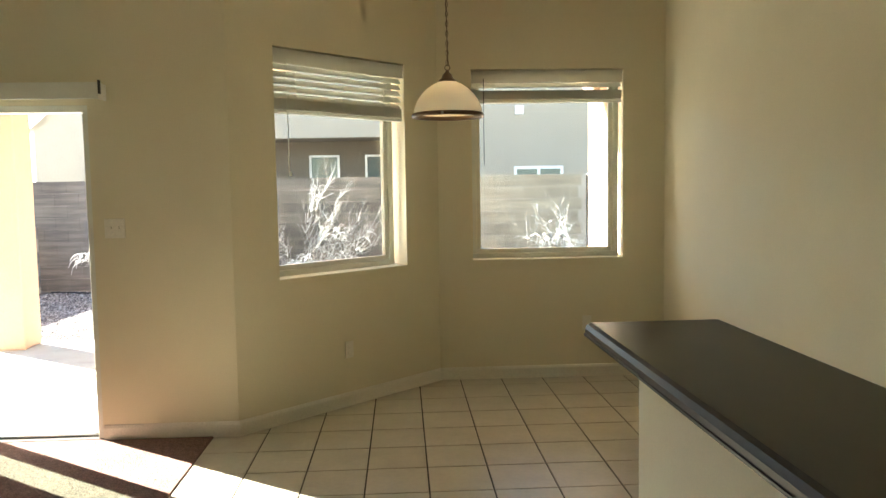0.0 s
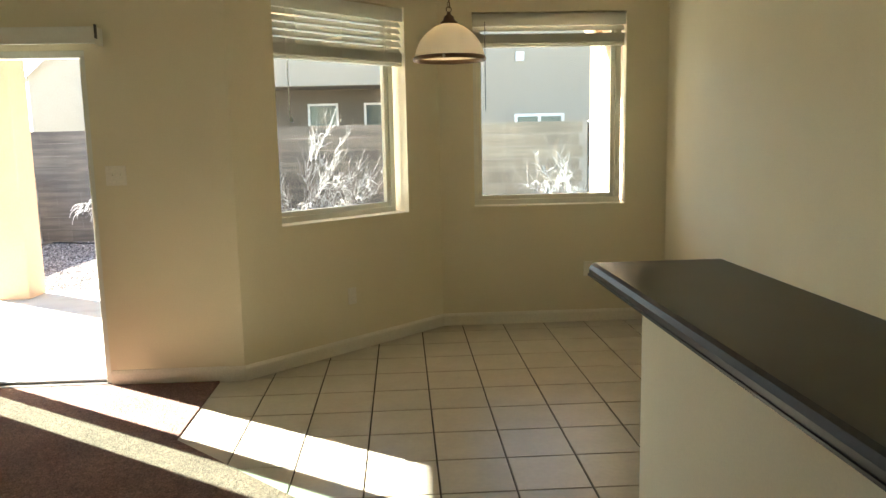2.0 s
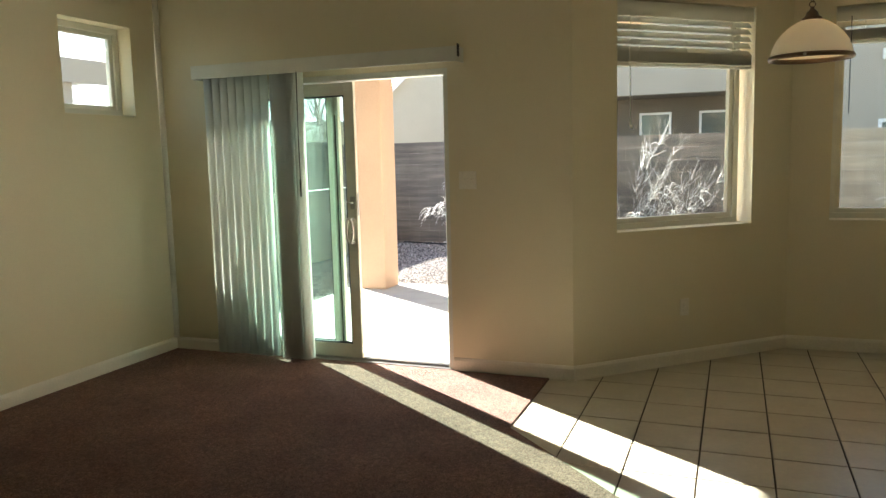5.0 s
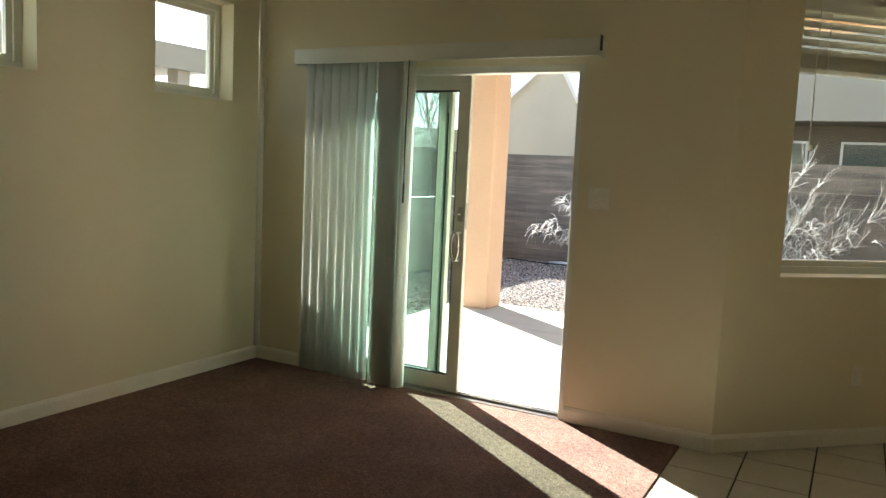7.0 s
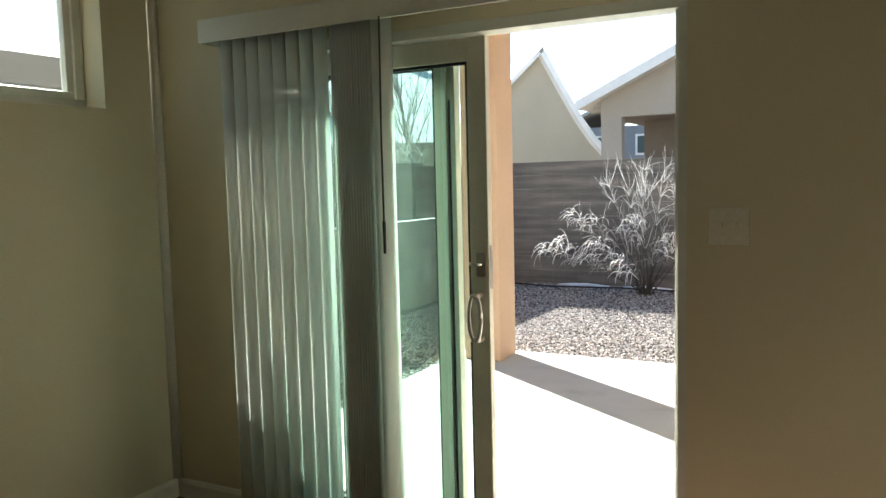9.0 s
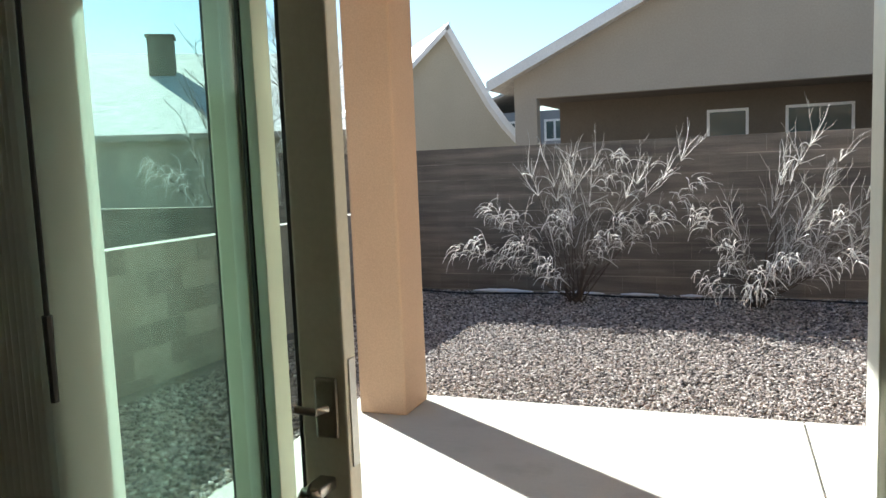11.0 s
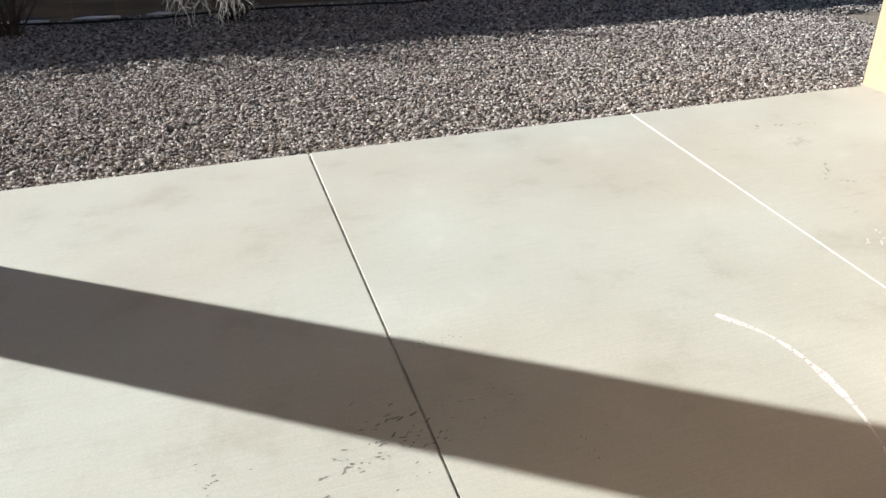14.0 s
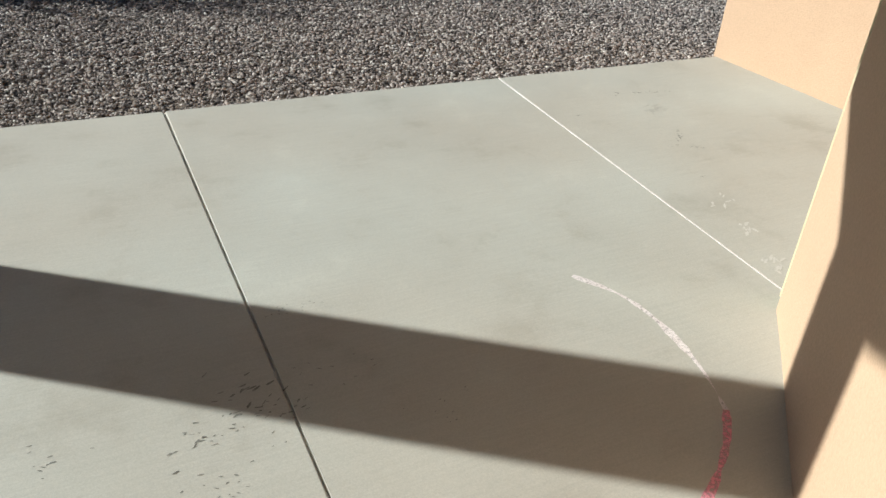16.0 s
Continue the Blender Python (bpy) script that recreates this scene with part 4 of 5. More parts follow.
M1 = Matrix.Translation((*A, 0)) @ Matrix.Rotation(radians(AB_TURN), 4, "Z") @ Matrix.Translation((W1[0], 0, W1[2]))
M2 = Matrix.Translation((B[0] + W2[0], B[1], W2[2]))
house_window("window_1", M1, W1[1] - W1[0], W1[3] - W1[2], 0.135, "white vinyl picture window in the angled wall")
house_window("window_2", M2, W2[1] - W2[0], W2[3] - W2[2], 0.135, "white vinyl picture window in the dining nook")
for k, (a, b, z0, z1) in enumerate(SW):
    M = Matrix.Translation((LEFT, BACK + a, z0)) @ Matrix.Rotation(radians(90), 4, "Z")
    house_window("window_%d" % (3 + k), M, b - a, z1 - z0, 0.115, "small square white vinyl window set high in the wall")


def slat(bm, m, w, z, tilt, y=0.045, d=0.05, t=0.0028):
    mm = m @ Matrix.Translation((0, y, z)) @ Matrix.Rotation(tilt, 4, "X")
    n = 5
    rows = []
    for k in range(n):
        v = -d / 2 + d * k / (n - 1)
        c = 0.003 * (1 - (2 * v / d) ** 2)
        rows.append([bm.verts.new(mm @ Vector((x, v, c + s))) for x in (0.008, w - 0.008) for s in (0, t)])
    for a, b in zip(rows, rows[1:]):
        bm.faces.new((a[1], a[3], b[3], b[1]))
        bm.faces.new((a[0], b[0], b[2], a[2]))
        bm.faces.new((a[0], a[1], b[1], b[0]))
        bm.faces.new((a[2], b[2], b[3], a[3]))
    bm.faces.new((rows[0][0], rows[0][2], rows[0][3], rows[0][1]))
    bm.faces.new((rows[-1][0], rows[-1][1], rows[-1][3], rows[-1][2]))


def blind(m, w, h, bottom, hung, label, wand_x, wand_len, tassel):
    """Raised horizontal blind: valance, hanging slats, a stack of gathered slats on the bottom rail, wand and cords."""
    ob = thing("window_blind", label, "blind", m @ Vector((w / 2, 0.04, h)), "blinds of the dining nook")
    inv = ob.matrix_world.inverted()
    mm = inv @ m
    bm = bmesh.new()
    box(bm, 0.004, w - 0.004, 0.010, 0.020, h - 0.100, h - 0.008, 0.004, mm)
    part("valance", bm, SLAT, ob, "white valance")
    bm = bmesh.new()
    box(bm, 0.008, w - 0.008, 0.022, 0.070, h - 0.050, h - 0.006, 0.003, mm)
    part("headrail", bm, VINYL, ob)
    rs = random.Random(hung)
    z = h - 0.118
    for _ in range(hung):
        bm = bmesh.new()
        slat(bm, mm, w, z, radians(52))
        part("slat", bm, SLAT, ob)
        z -= 0.0455
    stack = bottom + 0.026
    while stack < bottom + 0.092:
        bm = bmesh.new()
        slat(bm, mm, w, stack, radians(rs.uniform(-0.6, 0.6)), t=0.0039)
        part("slat", bm, SLAT, ob)
        stack += 0.0042
    bm = bmesh.new()
    box(bm, 0.008, w - 0.008, 0.020, 0.071, bottom, bottom + 0.022, 0.005, mm)
    part("bottom_rail", bm, SLAT, ob, "thick bottom rail")
    for x in (0.18, w / 2, w - 0.18):
        bm = bmesh.new()
        box(bm, x - 0.0025, x + 0.0025, 0.0165, 0.0190, bottom, h - 0.08, 0, mm)
        part("ladder_tape", bm, SLAT, ob)
    bm = bmesh.new()
    tube(bm, [mm @ Vector((wand_x, 0.004, h - 0.07)), mm @ Vector((wand_x, 0.001, h - wand_len))], 0.0032, 6)
    part("wand", bm, VINYL if tassel else DARK, ob, "thin tilt cord" if tassel else "dark tilt wand")
    if tassel:
        bm = bmesh.new()
        lathe(bm, [(0.001, 0.03), (0.006, 0.025), (0.011, 0.0), (0.001, -0.002)], 10, mm @ Matrix.Translation((wand_x + 0.01, 0.0, h - wand_len)))
        part("tassel", bm, VINYL, ob, "white cord tassel", True)


w1w, w1h = W1[1] - W1[0], W1[3] - W1[2]
w2w, w2h = W2[1] - W2[0], W2[3] - W2[2]
blind(M1, w1w, w1h, 1.972 - W1[2], 5, "white horizontal blind, half raised with slats hanging, in a window", 0.10, 0.80, True)
blind(M2, w2w, w2h, 2.127 - W2[2], 1, "white horizontal blind drawn fully up in a window", 0.095, 0.72, False)

# ---- sliding patio door ----
door = tagged(thing("door_1", "sliding glass patio door standing half open, tan frame", "door", (DOOR_L, 4.50, 0)), kind="structure")
DW = DOOR_R - DOOR_L
bm = bmesh.new()
box(bm, 0, DW, 0.004, 0.096, DOOR_TOP - 0.04, DOOR_TOP, 0.003)
box(bm, 0, 0.035, 0.005, 0.095, 0.0, DOOR_TOP - 0.04, 0.003)
box(bm, DW - 0.040, DW, 0.020, 0.095, 0.0, DOOR_TOP - 0.04, 0.003)
box(bm, DW - 0.030, DW, 0.005, 0.020, 0.0, DOOR_TOP - 0.04, 0.002)
part("door_frame", bm, VINYL, door, "white door frame")
bm = bmesh.new()
box(bm, 0.0, DW, 0.0, 0.105, -0.03, 0.012, 0.003)
box(bm, 0.03, DW - 0.040, 0.045, 0.052, 0.012, 0.026)
box(bm, 0.03, DW - 0.040, 0.080, 0.086, 0.012, 0.026)
part("threshold", bm, NICKEL, door, "metal threshold with tracks")


def door_panel(name, x0, x1, y0, y1, label, stile=0.085):
    bm = bmesh.new()
    z0, z1 = 0.022, DOOR_TOP - 0.045
    box(bm, x0, x0 + stile, y0, y1, z0, z1, 0.004)
    box(bm, x1 - stile, x1, y0, y1, z0, z1, 0.004)
    box(bm, x0 + stile, x1 - stile, y0 + 0.001, y1 - 0.001, z0, z0 + 0.10, 0.004)
    box(bm, x0 + stile, x1 - stile, y0 + 0.001, y1 - 0.001, z1 - 0.085, z1, 0.004)
    p = part(name, bm, ALU, door, label)
    bm = bmesh.new()
    ym = (y0 + y1) / 2
    box(bm, x0 + stile, x1 - stile, ym - 0.003, ym + 0.003, z0 + 0.10, z1 - 0.085)
    part("pane", bm, DOOR_GLASS, p, "green-tinted glass")
    bm = bmesh.new()
    g = 0.010
    for a0, a1, b0, b1 in ((x0 + stile, x1 - stile, z0 + 0.10, z0 + 0.10 + g), (x0 + stile, x1 - stile, z1 - 0.085 - g, z1 - 0.085),
                           (x0 + stile, x0 + stile + g, z0 + 0.11, z1 - 0.095), (x1 - stile - g, x1 - stile, z0 + 0.11, z1 - 0.095)):
        box(bm, a0, a1, ym - 0.010, ym + 0.010, b0, b1)
    part("glazing_seal", bm, SEAL, p, "black glazing seal")
    return p


XS = -2.595 - DOOR_L
slide = door_panel("sliding_panel", XS - 0.92, XS, 0.046, 0.082, "sliding glass panel pushed open", 0.075)
XF = -2.745 - DOOR_L
fixed = door_panel("fixed_panel", 0.036, XF, 0.090, 0.128, "fixed glass panel", 0.085)
bm = bmesh.new()
box(bm, XF - 0.052, XF - 0.030, 0.0835, 0.0900, 0.03, DOOR_TOP - 0.05, 0.002)
box(bm, XF - 0.012, XF + 0.006, 0.0835, 0.128, 0.03, DOOR_TOP - 0.05, 0.002)
part("interlock", bm, VINYL, fixed, "pale stepped interlock strip")
bm = bmesh.new()
box(bm, XF - 0.023, XF - 0.017, 0.0850, 0.0902, 0.03, 1.74)
part("weather_strip", bm, SEAL, fixed, "black brush weather strip")
hx = XS - 0.030
bm = bmesh.new()
ring = [(hx + 0.024 * math.cos(a), -0.030 - 0.018 * abs(math.sin(a)) ** 0.5 + 0.02, 0.935 + 0.088 * math.sin(a)) for a in [2 * math.pi * k / 20 for k in range(21)]]
tube(bm, [(x - 0.012, 0.002, z) for x, _, z in ring], 0.0085, 8)
box(bm, hx - 0.022, hx + 0.006, 0.0, 0.050, 1.008, 1.026, 0.004)
box(bm, hx - 0.022, hx + 0.006, 0.0, 0.050, 0.844, 0.862, 0.004)
part("handle", bm, NICKEL, slide, "brushed nickel loop handle", True)
bm = bmesh.new()
box(bm, hx - 0.020, hx + 0.016, 0.040, 0.050, 1.085, 1.175, 0.004)
tube(bm, [(hx, 0.040, 1.13), (hx - 0.006, 0.018, 1.130), (hx - 0.034, 0.010, 1.136)], 0.006, 8)
part("latch", bm, NICKEL, slide, "nickel thumb latch")
bm = bmesh.new()
box(bm, XS - 0.001, XS + 0.0025, 0.055, 0.073, 1.04, 1.20)
part("strike_plate", bm, NICKEL, slide)

# ---- vertical blind over the door ----
vb = thing("vertical_blind", "white vertical blind drawn open to one end of a patio door", "blind", (-2.86, 4.42, 2.16))


def vpart(name, bm, mat, label="", smooth=False):
    ob = part(name, bm, mat, vb, label, smooth)
    ob.matrix_parent_inverse = vb.matrix_world.inverted()
    return ob


bm = bmesh.new()
box(bm, -3.795, -1.775, 4.375, 4.384, 2.022, 2.116, 0.002)
box(bm, -3.795, -1.775, 4.384, 4.499, 2.107, 2.115)
box(bm, -3.795, -3.786, 4.384, 4.499, 2.022, 2.107)
box(bm, -1.784, -1.775, 4.384, 4.499, 2.022, 2.107)
vpart("valance", bm, VINYL, "white box valance")
bm = bmesh.new()
box(bm, -3.77, -1.80, 4.41, 4.45, 2.045, 2.085, 0.003)
vpart("track", bm, VINYL, "white track")
# Dark strip put where the valance's end return leaves a shadowed gap.
bm = bmesh.new()
box(bm, -1.7745, -1.768, 4.372, 4.402, 2.050, 2.128, 0.002)
vpart("end_clip", bm, DARK, "dark strip standing in for the shadowed gap at the valance's end")


def vslat(x, y, turn, wide=0.089, bottom=0.03):
    bm = bmesh.new()
    m = pose(x, y, 0, 0, 0, turn)
    n = 7
    cols = []
    for k in range(n):
        u = -wide / 2 + wide * k / (n - 1)
        c = 0.017 * (1 - (2 * u / wide) ** 2)
        cols.append([bm.verts.new(m @ Vector((u, -c + s, z))) for z in (bottom, 2.045) for s in (0, 0.0016)])
    for a, b in zip(cols, cols[1:]):
        bm.faces.new((a[0], b[0], b[2], a[2]))
        bm.faces.new((a[1], a[3], b[3], b[1]))
        bm.faces.new((a[0], a[1], b[1], b[0]))
        bm.faces.new((a[2], b[2], b[3], a[3]))
    bm.faces.new((cols[0][0], cols[0][2], cols[0][3], cols[0][1]))
    bm.faces.new((cols[-1][0], cols[-1][1], cols[-1][3], cols[-1][2]))
    vpart("vertical_slat", bm, VSLAT, "", True)


rs = random.Random(4)
for k in range(8):
    vslat(-3.700 + 0.0670 * k, 4.43, -14 + rs.uniform(-3, 3), bottom=0.03 + rs.uniform(-0.004, 0.004))
for k in range(14):
    vslat(-3.150 + 0.0125 * k, 4.43, 86 + rs.uniform(-3, 3), bottom=0.03 + rs.uniform(-0.004, 0.004))
vslat(-2.945, 4.415, 64)
bm = bmesh.new()
tube(bm, [(-2.905, 4.335, 2.02), (-2.907, 4.330, 1.6), (-2.905, 4.328, 1.28)], 0.0035, 6)
vpart("wand", bm, DARK, "thin dark control wand")
bm = bmesh.new()
tube(bm, [(-2.905, 4.328, 1.30), (-2.905, 4.328, 1.185)], 0.0065, 8, 0.8)
vpart("grip", bm, DARK, "dark wand grip")

# ---- breakfast bar ----
bm = bmesh.new()
box(bm, 0.594, 0.71, BACK, 1.985, -0.005, 1.050, 0.006)
setting("half_wall", bm, PAINT, "cream painted half wall under the bar top", "half wall")
bar = thing("bar_top", "black polished stone bar top with a rounded edge", "countertop", (0.66, 0.0, 1.050))
bm = bmesh.new()
prof = [(0.454, 1.0520), (0.448, 1.0620), (0.448, 1.0780), (0.454, 1.0900), (0.464, 1.0950), (0.834, 1.0950), (0.842, 1.0900), (0.846, 1.0780), (0.846, 1.0620), (0.840, 1.0520)]
prism(bm, [(x - 0.66, z - 1.050) for x, z in prof], BACK + 0.02, 2.015)
part("slab", bm, BLACK, bar)
bm = bmesh.new()
prism(bm, [(x - 0.66, z - 1.050) for x, z in ((0.456, 1.0565), (0.445, 1.0580), (0.445, 1.0640), (0.456, 1.0660))], BACK + 0.02, 2.017)
part("edge_bead", bm, BLACK, bar, "lower bead of the stone edge")
bm = bmesh.new()
box(bm, 0.585, 0.705, 1.9855, 1.9985, 0.0, 0.09)
setting("baseboard_7", bm, TRIM, "baseboard at the end of the half wall", "baseboard")

# ---- pendant lamp ----
LX, LY = 0.196, 4.112
lamp = thing("pendant_lamp", "lit pendant lamp, ribbed frosted glass bell shade, bronze rim", "lamp", (LX, LY, 1.887))
bm = bmesh.new()
prof = [(0.186, 0.0), (0.187, 0.012), (0.180, 0.04), (0.165, 0.075), (0.142, 0.108), (0.112, 0.137), (0.080, 0.160), (0.046, 0.176), (0.030, 0.182)]
segs = 60
rings = []
for r, z in prof:
    rings.append([bm.verts.new(((r + (0.0018 if k % 2 else 0)) * math.cos(6.28319 * k / segs), (r + (0.0018 if k % 2 else 0)) * math.sin(6.28319 * k / segs), z)) for k in range(segs)])
for a, b in zip(rings, rings[1:]):
    for k in range(segs):
        bm.faces.new((a[k], a[(k + 1) % segs], b[(k + 1) % segs], b[k]))
part("shade", bm, SHADE, lamp, "ribbed frosted glass bell shade", True)
bm = bmesh.new()
lathe(bm, [(0.183, 0.0), (0.183, -0.016), (0.196, -0.018), (0.200, -0.008), (0.196, 0.004), (0.187, 0.006), (0.183, 0.0)], 48)
part("rim", bm, BRONZE, lamp, "bronze rim band", True)
for a in (0.3, 2.4, 4.5):
    bm = bmesh.new()
    lathe(bm, [(0.001, 0.008), (0.007, 0.005), (0.008, -0.002), (0.001, -0.009)], 10, pose(0.201 * math.cos(a), 0.201 * math.sin(a), -0.007))
    part("thumb_screw", bm, NICKEL, lamp, "", True)
bm = bmesh.new()
lathe(bm, [(0.050, 0.172), (0.046, 0.186), (0.032, 0.196), (0.026, 0.215), (0.012, 0.226), (0.008, 0.240), (0.0015, 0.242)], 24)
part("cap", bm, BRONZE, lamp, "bronze cap", True)
bm = bmesh.new()
tube(bm, [(0.014 * math.cos(a), 0, 0.252 + 0.014 * math.sin(a)) for a in [2 * math.pi * k / 16 for k in range(17)]], 0.0028, 6)
part("loop", bm, BRONZE, lamp)
bm = bmesh.new()
z = 0.264
while z < TOP - 1.887 - 0.02:
    flat = round((z - 0.264) / 0.026) % 2
    pts = [((0.007 * math.cos(a)) * (1 - flat), (0.007 * math.cos(a)) * flat, z + 0.015 + 0.016 * math.sin(a)) for a in [2 * math.pi * k / 10 for k in range(11)]]
    tube(bm, pts, 0.0018, 5)
    z += 0.026
tube(bm, [(0.004, 0.003, 0.26), (-0.003, 0.004, 0.6), (0.003, -0.003, TOP - 1.887 - 0.01)], 0.0025, 6)
part("chain", bm, BRONZE, lamp, "bronze chain with cord")
bm = bmesh.new()
lathe(bm, [(0.062, 1.212), (0.062, 1.202), (0.045, 1.186), (0.012, 1.176), (0.002, 1.176)], 24)
part("canopy", bm, BRONZE, lamp, "bronze ceiling canopy", True)
bm = bmesh.new()
bmesh.ops.create_icosphere(bm, subdivisions=3, radius=0.030, matrix=Matrix.Translation((0, 0, 0.092)))
lathe(bm, [(0.014, 0.118), (0.014, 0.165)], 12)
part("bulb", bm, BULB, lamp, "lit warm bulb", True)
glow = new("lamp_light", bpy.data.lights.new("lamp_light", "POINT"))
glow.data.energy, glow.data.color, glow.data.shadow_soft_size = 0.10, (1.0, 0.62, 0.30), 0.015
glow.location = (LX, LY, 2.02)


# ---- switch and outlets ----
def plate(name, m, w, h, label, category, gangs, kind_switch):
    ob = thing(name, label, category)
    ob.matrix_world = m
    bm = bmesh.new()
    box(bm, -w / 2, w / 2, -0.006, -0.0005, -h / 2, h / 2, 0.003)
    part("cover_plate", bm, TRIM, ob, "cream cover plate")
    for k in range(gangs):
        x = (k - (gangs - 1) / 2) * 0.046
        bm = bmesh.new()
        if kind_switch:
            box(bm, x - 0.005, x + 0.005, -0.018, -0.005, -0.004, 0.014, 0.002)
            part("toggle", bm, TRIM, ob, "cream toggle")
        else:
            for z in (-0.02, 0.02):
                box(bm, x - 0.014, x + 0.014, -0.0085, -0.0055, z - 0.013, z + 0.013, 0.003)
            part("socket", bm, TRIM, ob)


plate("light_switch", pose(-1.762, 4.50, 1.278), 0.120, 0.116, "cream double light switch plate beside the patio door", "switch", 2, True)
plate("outlet", Matrix.Translation((-0.448, 5.100, 0.39)) @ Matrix.Rotation(radians(AB_TURN), 4, "Z"), 0.072, 0.116, "cream wall outlet low on the angled wall", "outlet", 1, False)
plate("outlet", pose(1.36, 5.73, 0.42), 0.072, 0.116, "cream wall outlet under the window", "outlet", 1, False)

settle(seen)

# ---- garden clutter ----
bm = bmesh.new()
rs = random.Random(8)
pts = [(x * 0.35, 12.72 + 0.07 * math.sin(x * 0.9) + rs.uniform(-0.02, 0.02), GROUND + 0.035 + rs.uniform(0, 0.012)) for x in range(-18, 20)]
tube(bm, pts, 0.011, 6)
tagged(new("drip_hose", mesh_of("drip_hose", bm, HOSE, True)), "black irrigation hose lying on gravel along the wall", "hose")
for x0, x1, w in ((-5.55, -4.75, 0.07), (-4.55, -3.85, 0.05), (-3.65, -3.2, 0.035), (-2.95, -2.7, 0.03)):
    bm = bmesh.new()
    n = 14
    rows = []
    for k in range(n + 1):
        x = x0 + (x1 - x0) * k / n
        ww = w * math.sin(math.pi * k / n) * (0.7 + 0.6 * noise.noise(Vector((x * 7, 3, 0))) + 0.3) + 0.004
        rows.append([bm.verts.new((x, 12.86 - ww + 0.02, GROUND + 0.03)), bm.verts.new((x, 12.87, GROUND + 0.045 + ww * 0.4)), bm.verts.new((x, 12.885 + ww, GROUND + 0.03))])
    for a, b in zip(rows, rows[1:]):
        bm.faces.new((a[0], b[0], b[1], a[1]))
        bm.faces.new((a[1], b[1], b[2], a[2]))
        bm.faces.new((a[0], a[2], b[2], b[0]))
    tagged(new("snow_patch", mesh_of("snow_patch", bm, SNOW, True)), "thin leftover strip of snow at the wall's foot", "snow", "snow patches")


def mark(name, pts, width, mat, label, z=SLAB + 0.0005):
    """A line of uneven width laid on the slab."""
    bm = bmesh.new()
    fine = []
    P = [Vector((x, y, z)) for x, y in pts]
    for i in range(len(P) - 1):
        a, b, c, d = P[max(i - 1, 0)], P[i], P[i + 1], P[min(i + 2, len(P) - 1)]
        for k in range(6):
            t = k / 6
            fine.append(0.5 * (2 * b + (c - a) * t + (2 * a - 5 * b + 4 * c - d) * t * t + (3 * b - a - 3 * c + d) * t ** 3))
    fine.append(P[-1])
    rows = []
    for i, p in enumerate(fine):
        d = (fine[min(i + 1, len(fine) - 1)] - fine[max(i - 1, 0)]).normalized()
        s = Vector((-d.y, d.x, 0)) * width * (0.7 + 0.7 * noise.noise(p * 9) + 0.45 * noise.noise(p * 41)) * 0.5
        rows.append((bm.verts.new(p - s), bm.verts.new(p + s)))
    for a, b in zip(rows, rows[1:]):
        bm.faces.new((a[0], b[0], b[1], a[1]))
    return tagged(new(name, mesh_of(name, bm, mat)), label, "ground marking")


mark("chalk_line", [(-0.60, 6.535), (-0.504, 6.383), (-0.47, 6.22), (-0.476, 6.048), (-0.50, 5.909), (-0.545, 5.77)], 0.027, WHITE_MARK, "faint white curve on the concrete")
mark("paint_line", [(-0.545, 5.77), (-0.643, 5.656), (-0.809, 5.53), (-0.959, 5.467), (-1.115, 5.432), (-1.205, 5.39), (-1.256, 5.327), (-1.276, 5.243), (-1.31, 5.10)], 0.032, PINK, "pink curve on the concrete")


def specks(spots, mat, label, seed):
    """Small irregular flat marks; each spot is x, y, spread along, spread across, turn, number, size."""
    rng = random.Random(seed)
    for cx, cy, along, across, turn, n, size in spots:
        bm = bmesh.new()
        m = pose(cx, cy, 0, 0, 0, turn)
        for i in range(n * 2):
            p = m @ Vector((rng.uniform(-along, along), rng.gauss(0, across), 0))
            a = radians(turn) + rng.uniform(-0.7, 0.7)
            w, h = size * rng.uniform(0.25, 0.85), size * rng.uniform(0.09, 0.24)
            ring = []
            for q in range(9):
                u, v = w * math.cos(q * 0.698) * rng.uniform(0.55, 1), h * math.sin(q * 0.698) * rng.uniform(0.55, 1)
                ring.append(bm.verts.new((p.x + u * math.cos(a) - v * math.sin(a), p.y + u * math.sin(a) + v * math.cos(a), SLAB + 0.0004 + 0.00002 * i)))
            bm.faces.new(ring)
        tagged(new("scuff_mark", mesh_of("scuff_mark", bm, mat)), label, "stain", "scuffs on the patio", "stuff")


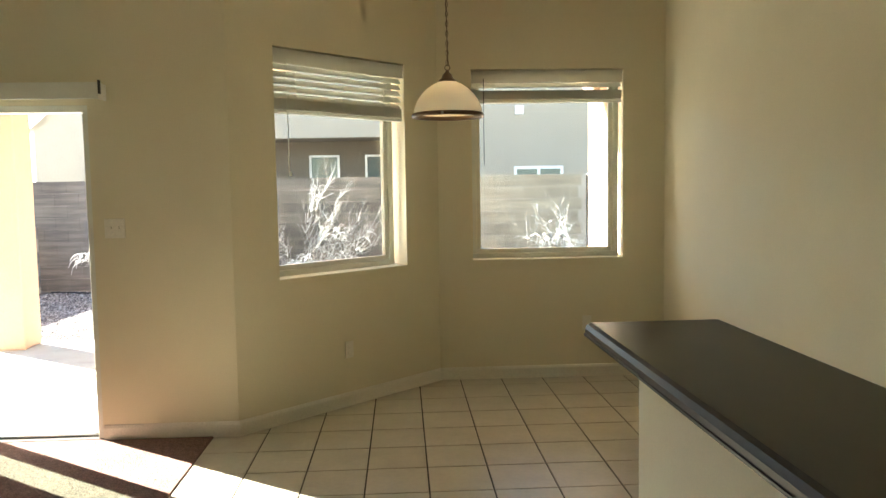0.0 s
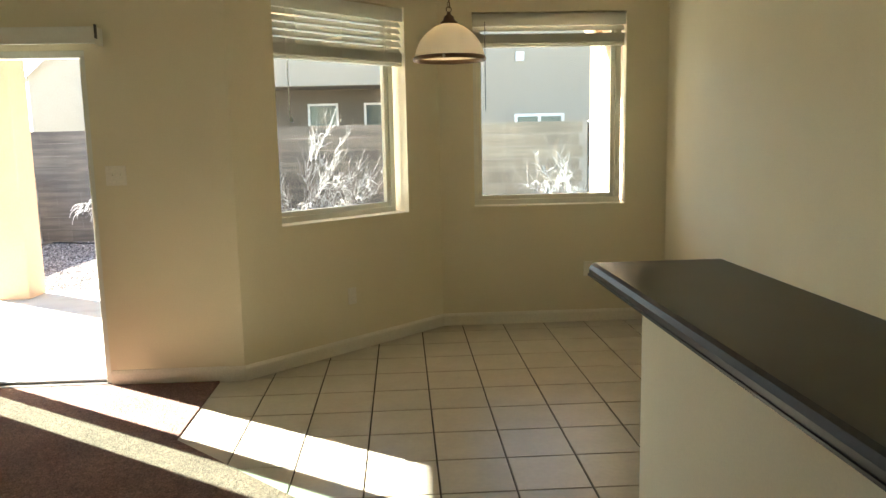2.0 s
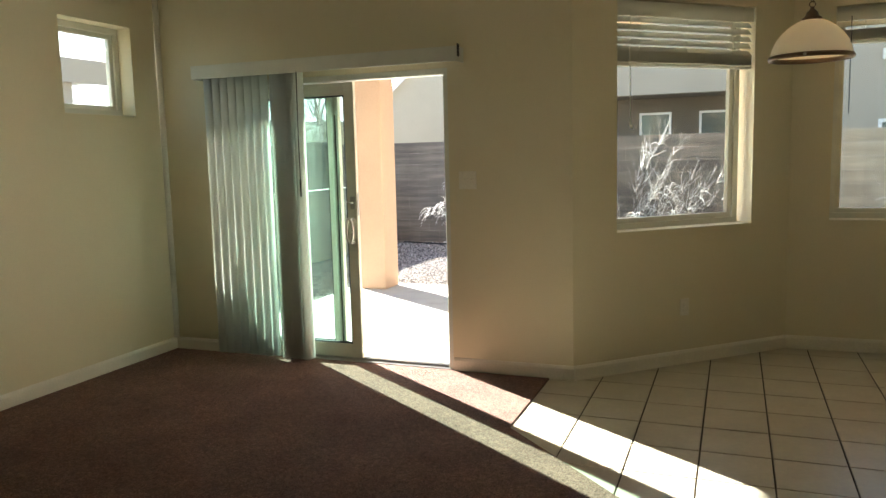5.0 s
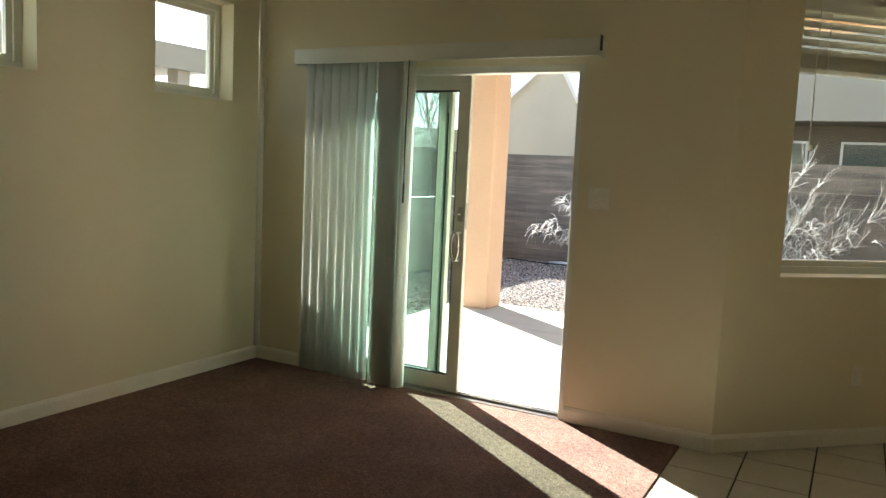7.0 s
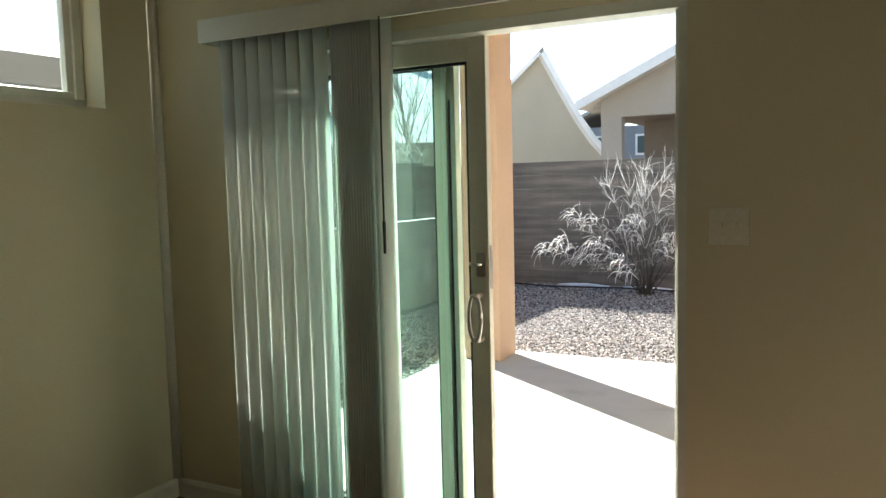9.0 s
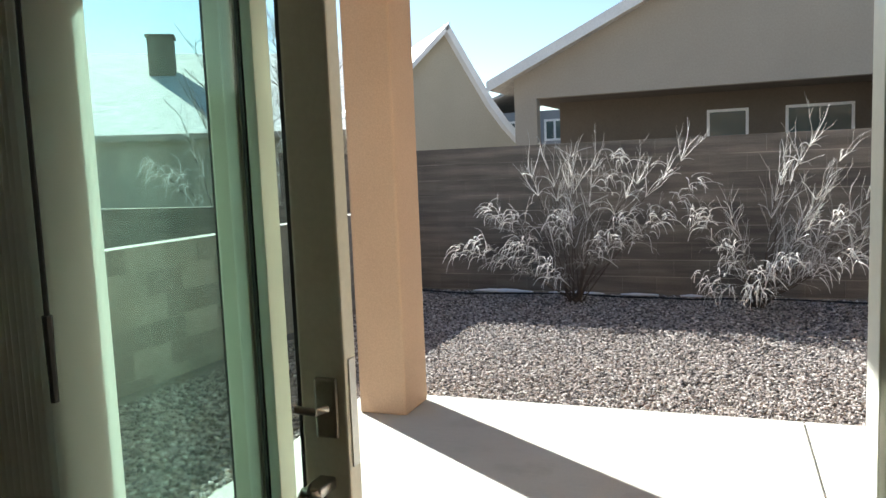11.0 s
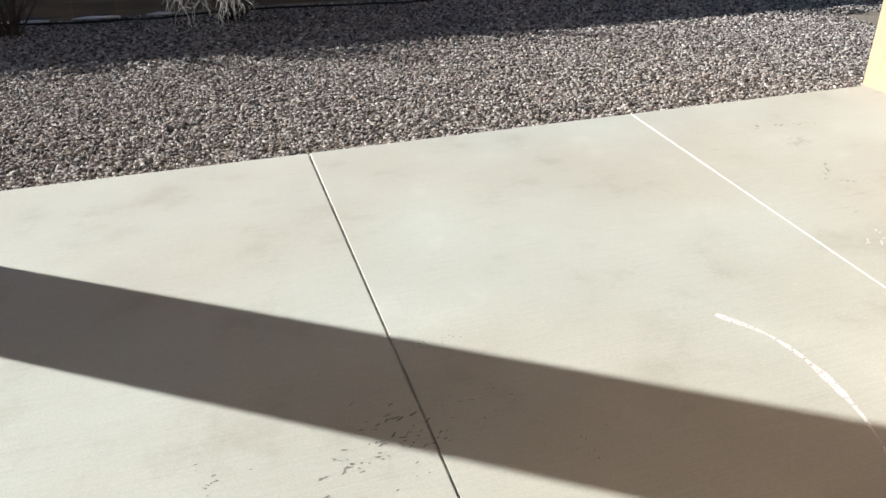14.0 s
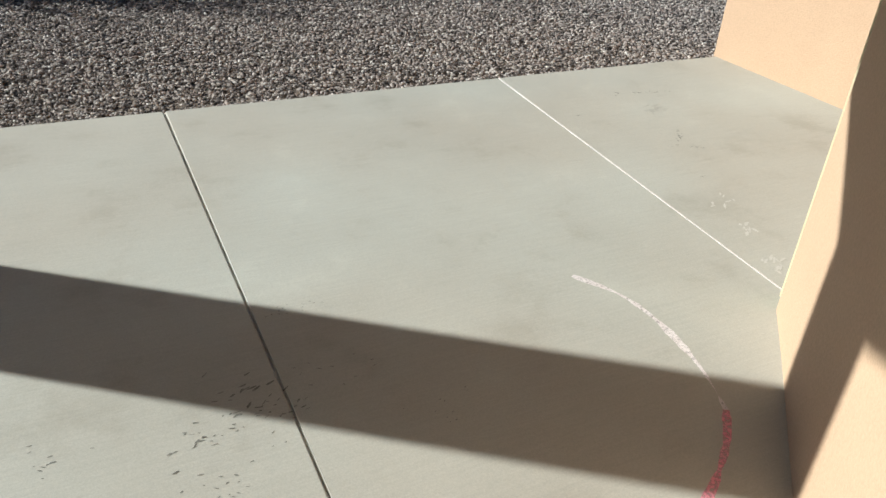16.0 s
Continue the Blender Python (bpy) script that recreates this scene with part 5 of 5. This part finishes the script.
specks([(-1.99, 5.94, 0.16, 0.04, 0, 18, 0.012), (-1.86, 6.16, 0.20, 0.05, 10, 24, 0.015), (-2.2, 5.89, 0.12, 0.03, 0, 8, 0.012), (-1.82, 6.30, 0.10, 0.05, 20, 10, 0.024),
        (-1.60, 6.66, 0.10, 0.02, 5, 8, 0.013), (-1.55, 6.30, 0.12, 0.04, 0, 6, 0.014), (-2.3, 6.2, 0.08, 0.03, 0, 5, 0.014), (-1.30, 6.07, 0.08, 0.05, 60, 5, 0.010),
        (0.72, 8.20, 0.035, 0.006, 60, 4, 0.020), (0.96, 8.18, 0.13, 0.008, -8, 9, 0.018), (0.68, 7.56, 0.085, 0.008, 55, 8, 0.020), (0.62, 7.42, 0.085, 0.008, -25, 7, 0.016),
        (0.30, 7.95, 0.01, 0.004, 0, 1, 0.016), (0.46, 7.10, 0.01, 0.004, 0, 1, 0.018), (-1.0, 5.2, 0.06, 0.03, 0, 3, 0.010)], STAIN, "dark scuff marks and dried debris on concrete", 21)
specks([(0.80, 7.93, 0.08, 0.03, 30, 9, 0.05)], RING, "faint damp stain on concrete", 5)
specks([(0.30, 6.62, 0.05, 0.02, 60, 4, 0.045), (0.20, 6.36, 0.06, 0.02, 50, 7, 0.040), (0.04, 6.14, 0.13, 0.012, 45, 22, 0.016), (0.36, 6.85, 0.10, 0.03, 40, 4, 0.04)], SALT, "whitish salt bloom on concrete", 9)

# ---- floor tiles ----
TP, TY = 0.320, 0.335


def tile_bm():
    bm = bmesh.new()
    return box(bm, 0.0042, TP - 0.0042, 0.0042, TY - 0.0042, -0.010, 0.0, 0.0025)


tile_mesh = mesh_of("tile", tile_bm(), TILE)
N_AB = Vector((-(B[1] - A[1]), B[0] - A[0], 0)).normalized()
for i in range(-5, 7):
    for j in range(-20, 8):
        x, y = 0.043 + i * TP, 3.529 + j * TY
        cx, cy = x + TP / 2, y + TY / 2
        if x > RIGHT - 0.03 or y > B[1] or cy < BACK or (cy < 1.9 and cx < 0.6) or cx < -1.45 or (cx + cy < 2.0 and 1.9 < cy < 4.2):
            continue
        out = (Vector((cx, cy, 0)) - Vector((*A, 0))).dot(N_AB)
        if cy > 4.45 and out > 0.24 or cy > 4.72 and cx < -1.2:
            continue
        if out > -0.24 and cy > 4.2 and not (x < A[0] and y < A[1]):
            bm = tile_bm()
            bmesh.ops.bisect_plane(bm, geom=bm.verts[:] + bm.edges[:] + bm.faces[:], plane_co=Vector((A[0] - x, A[1] - y, 0)) + N_AB * 0.03, plane_no=N_AB, clear_outer=True)
            if not bm.faces:
                bm.free()
                continue
            me = mesh_of("tile", bm, TILE)
        else:
            me = tile_mesh
        ob = new("tile", me)
        ob.parent = floor
        ob.matrix_basis = pose(x, y, 0)
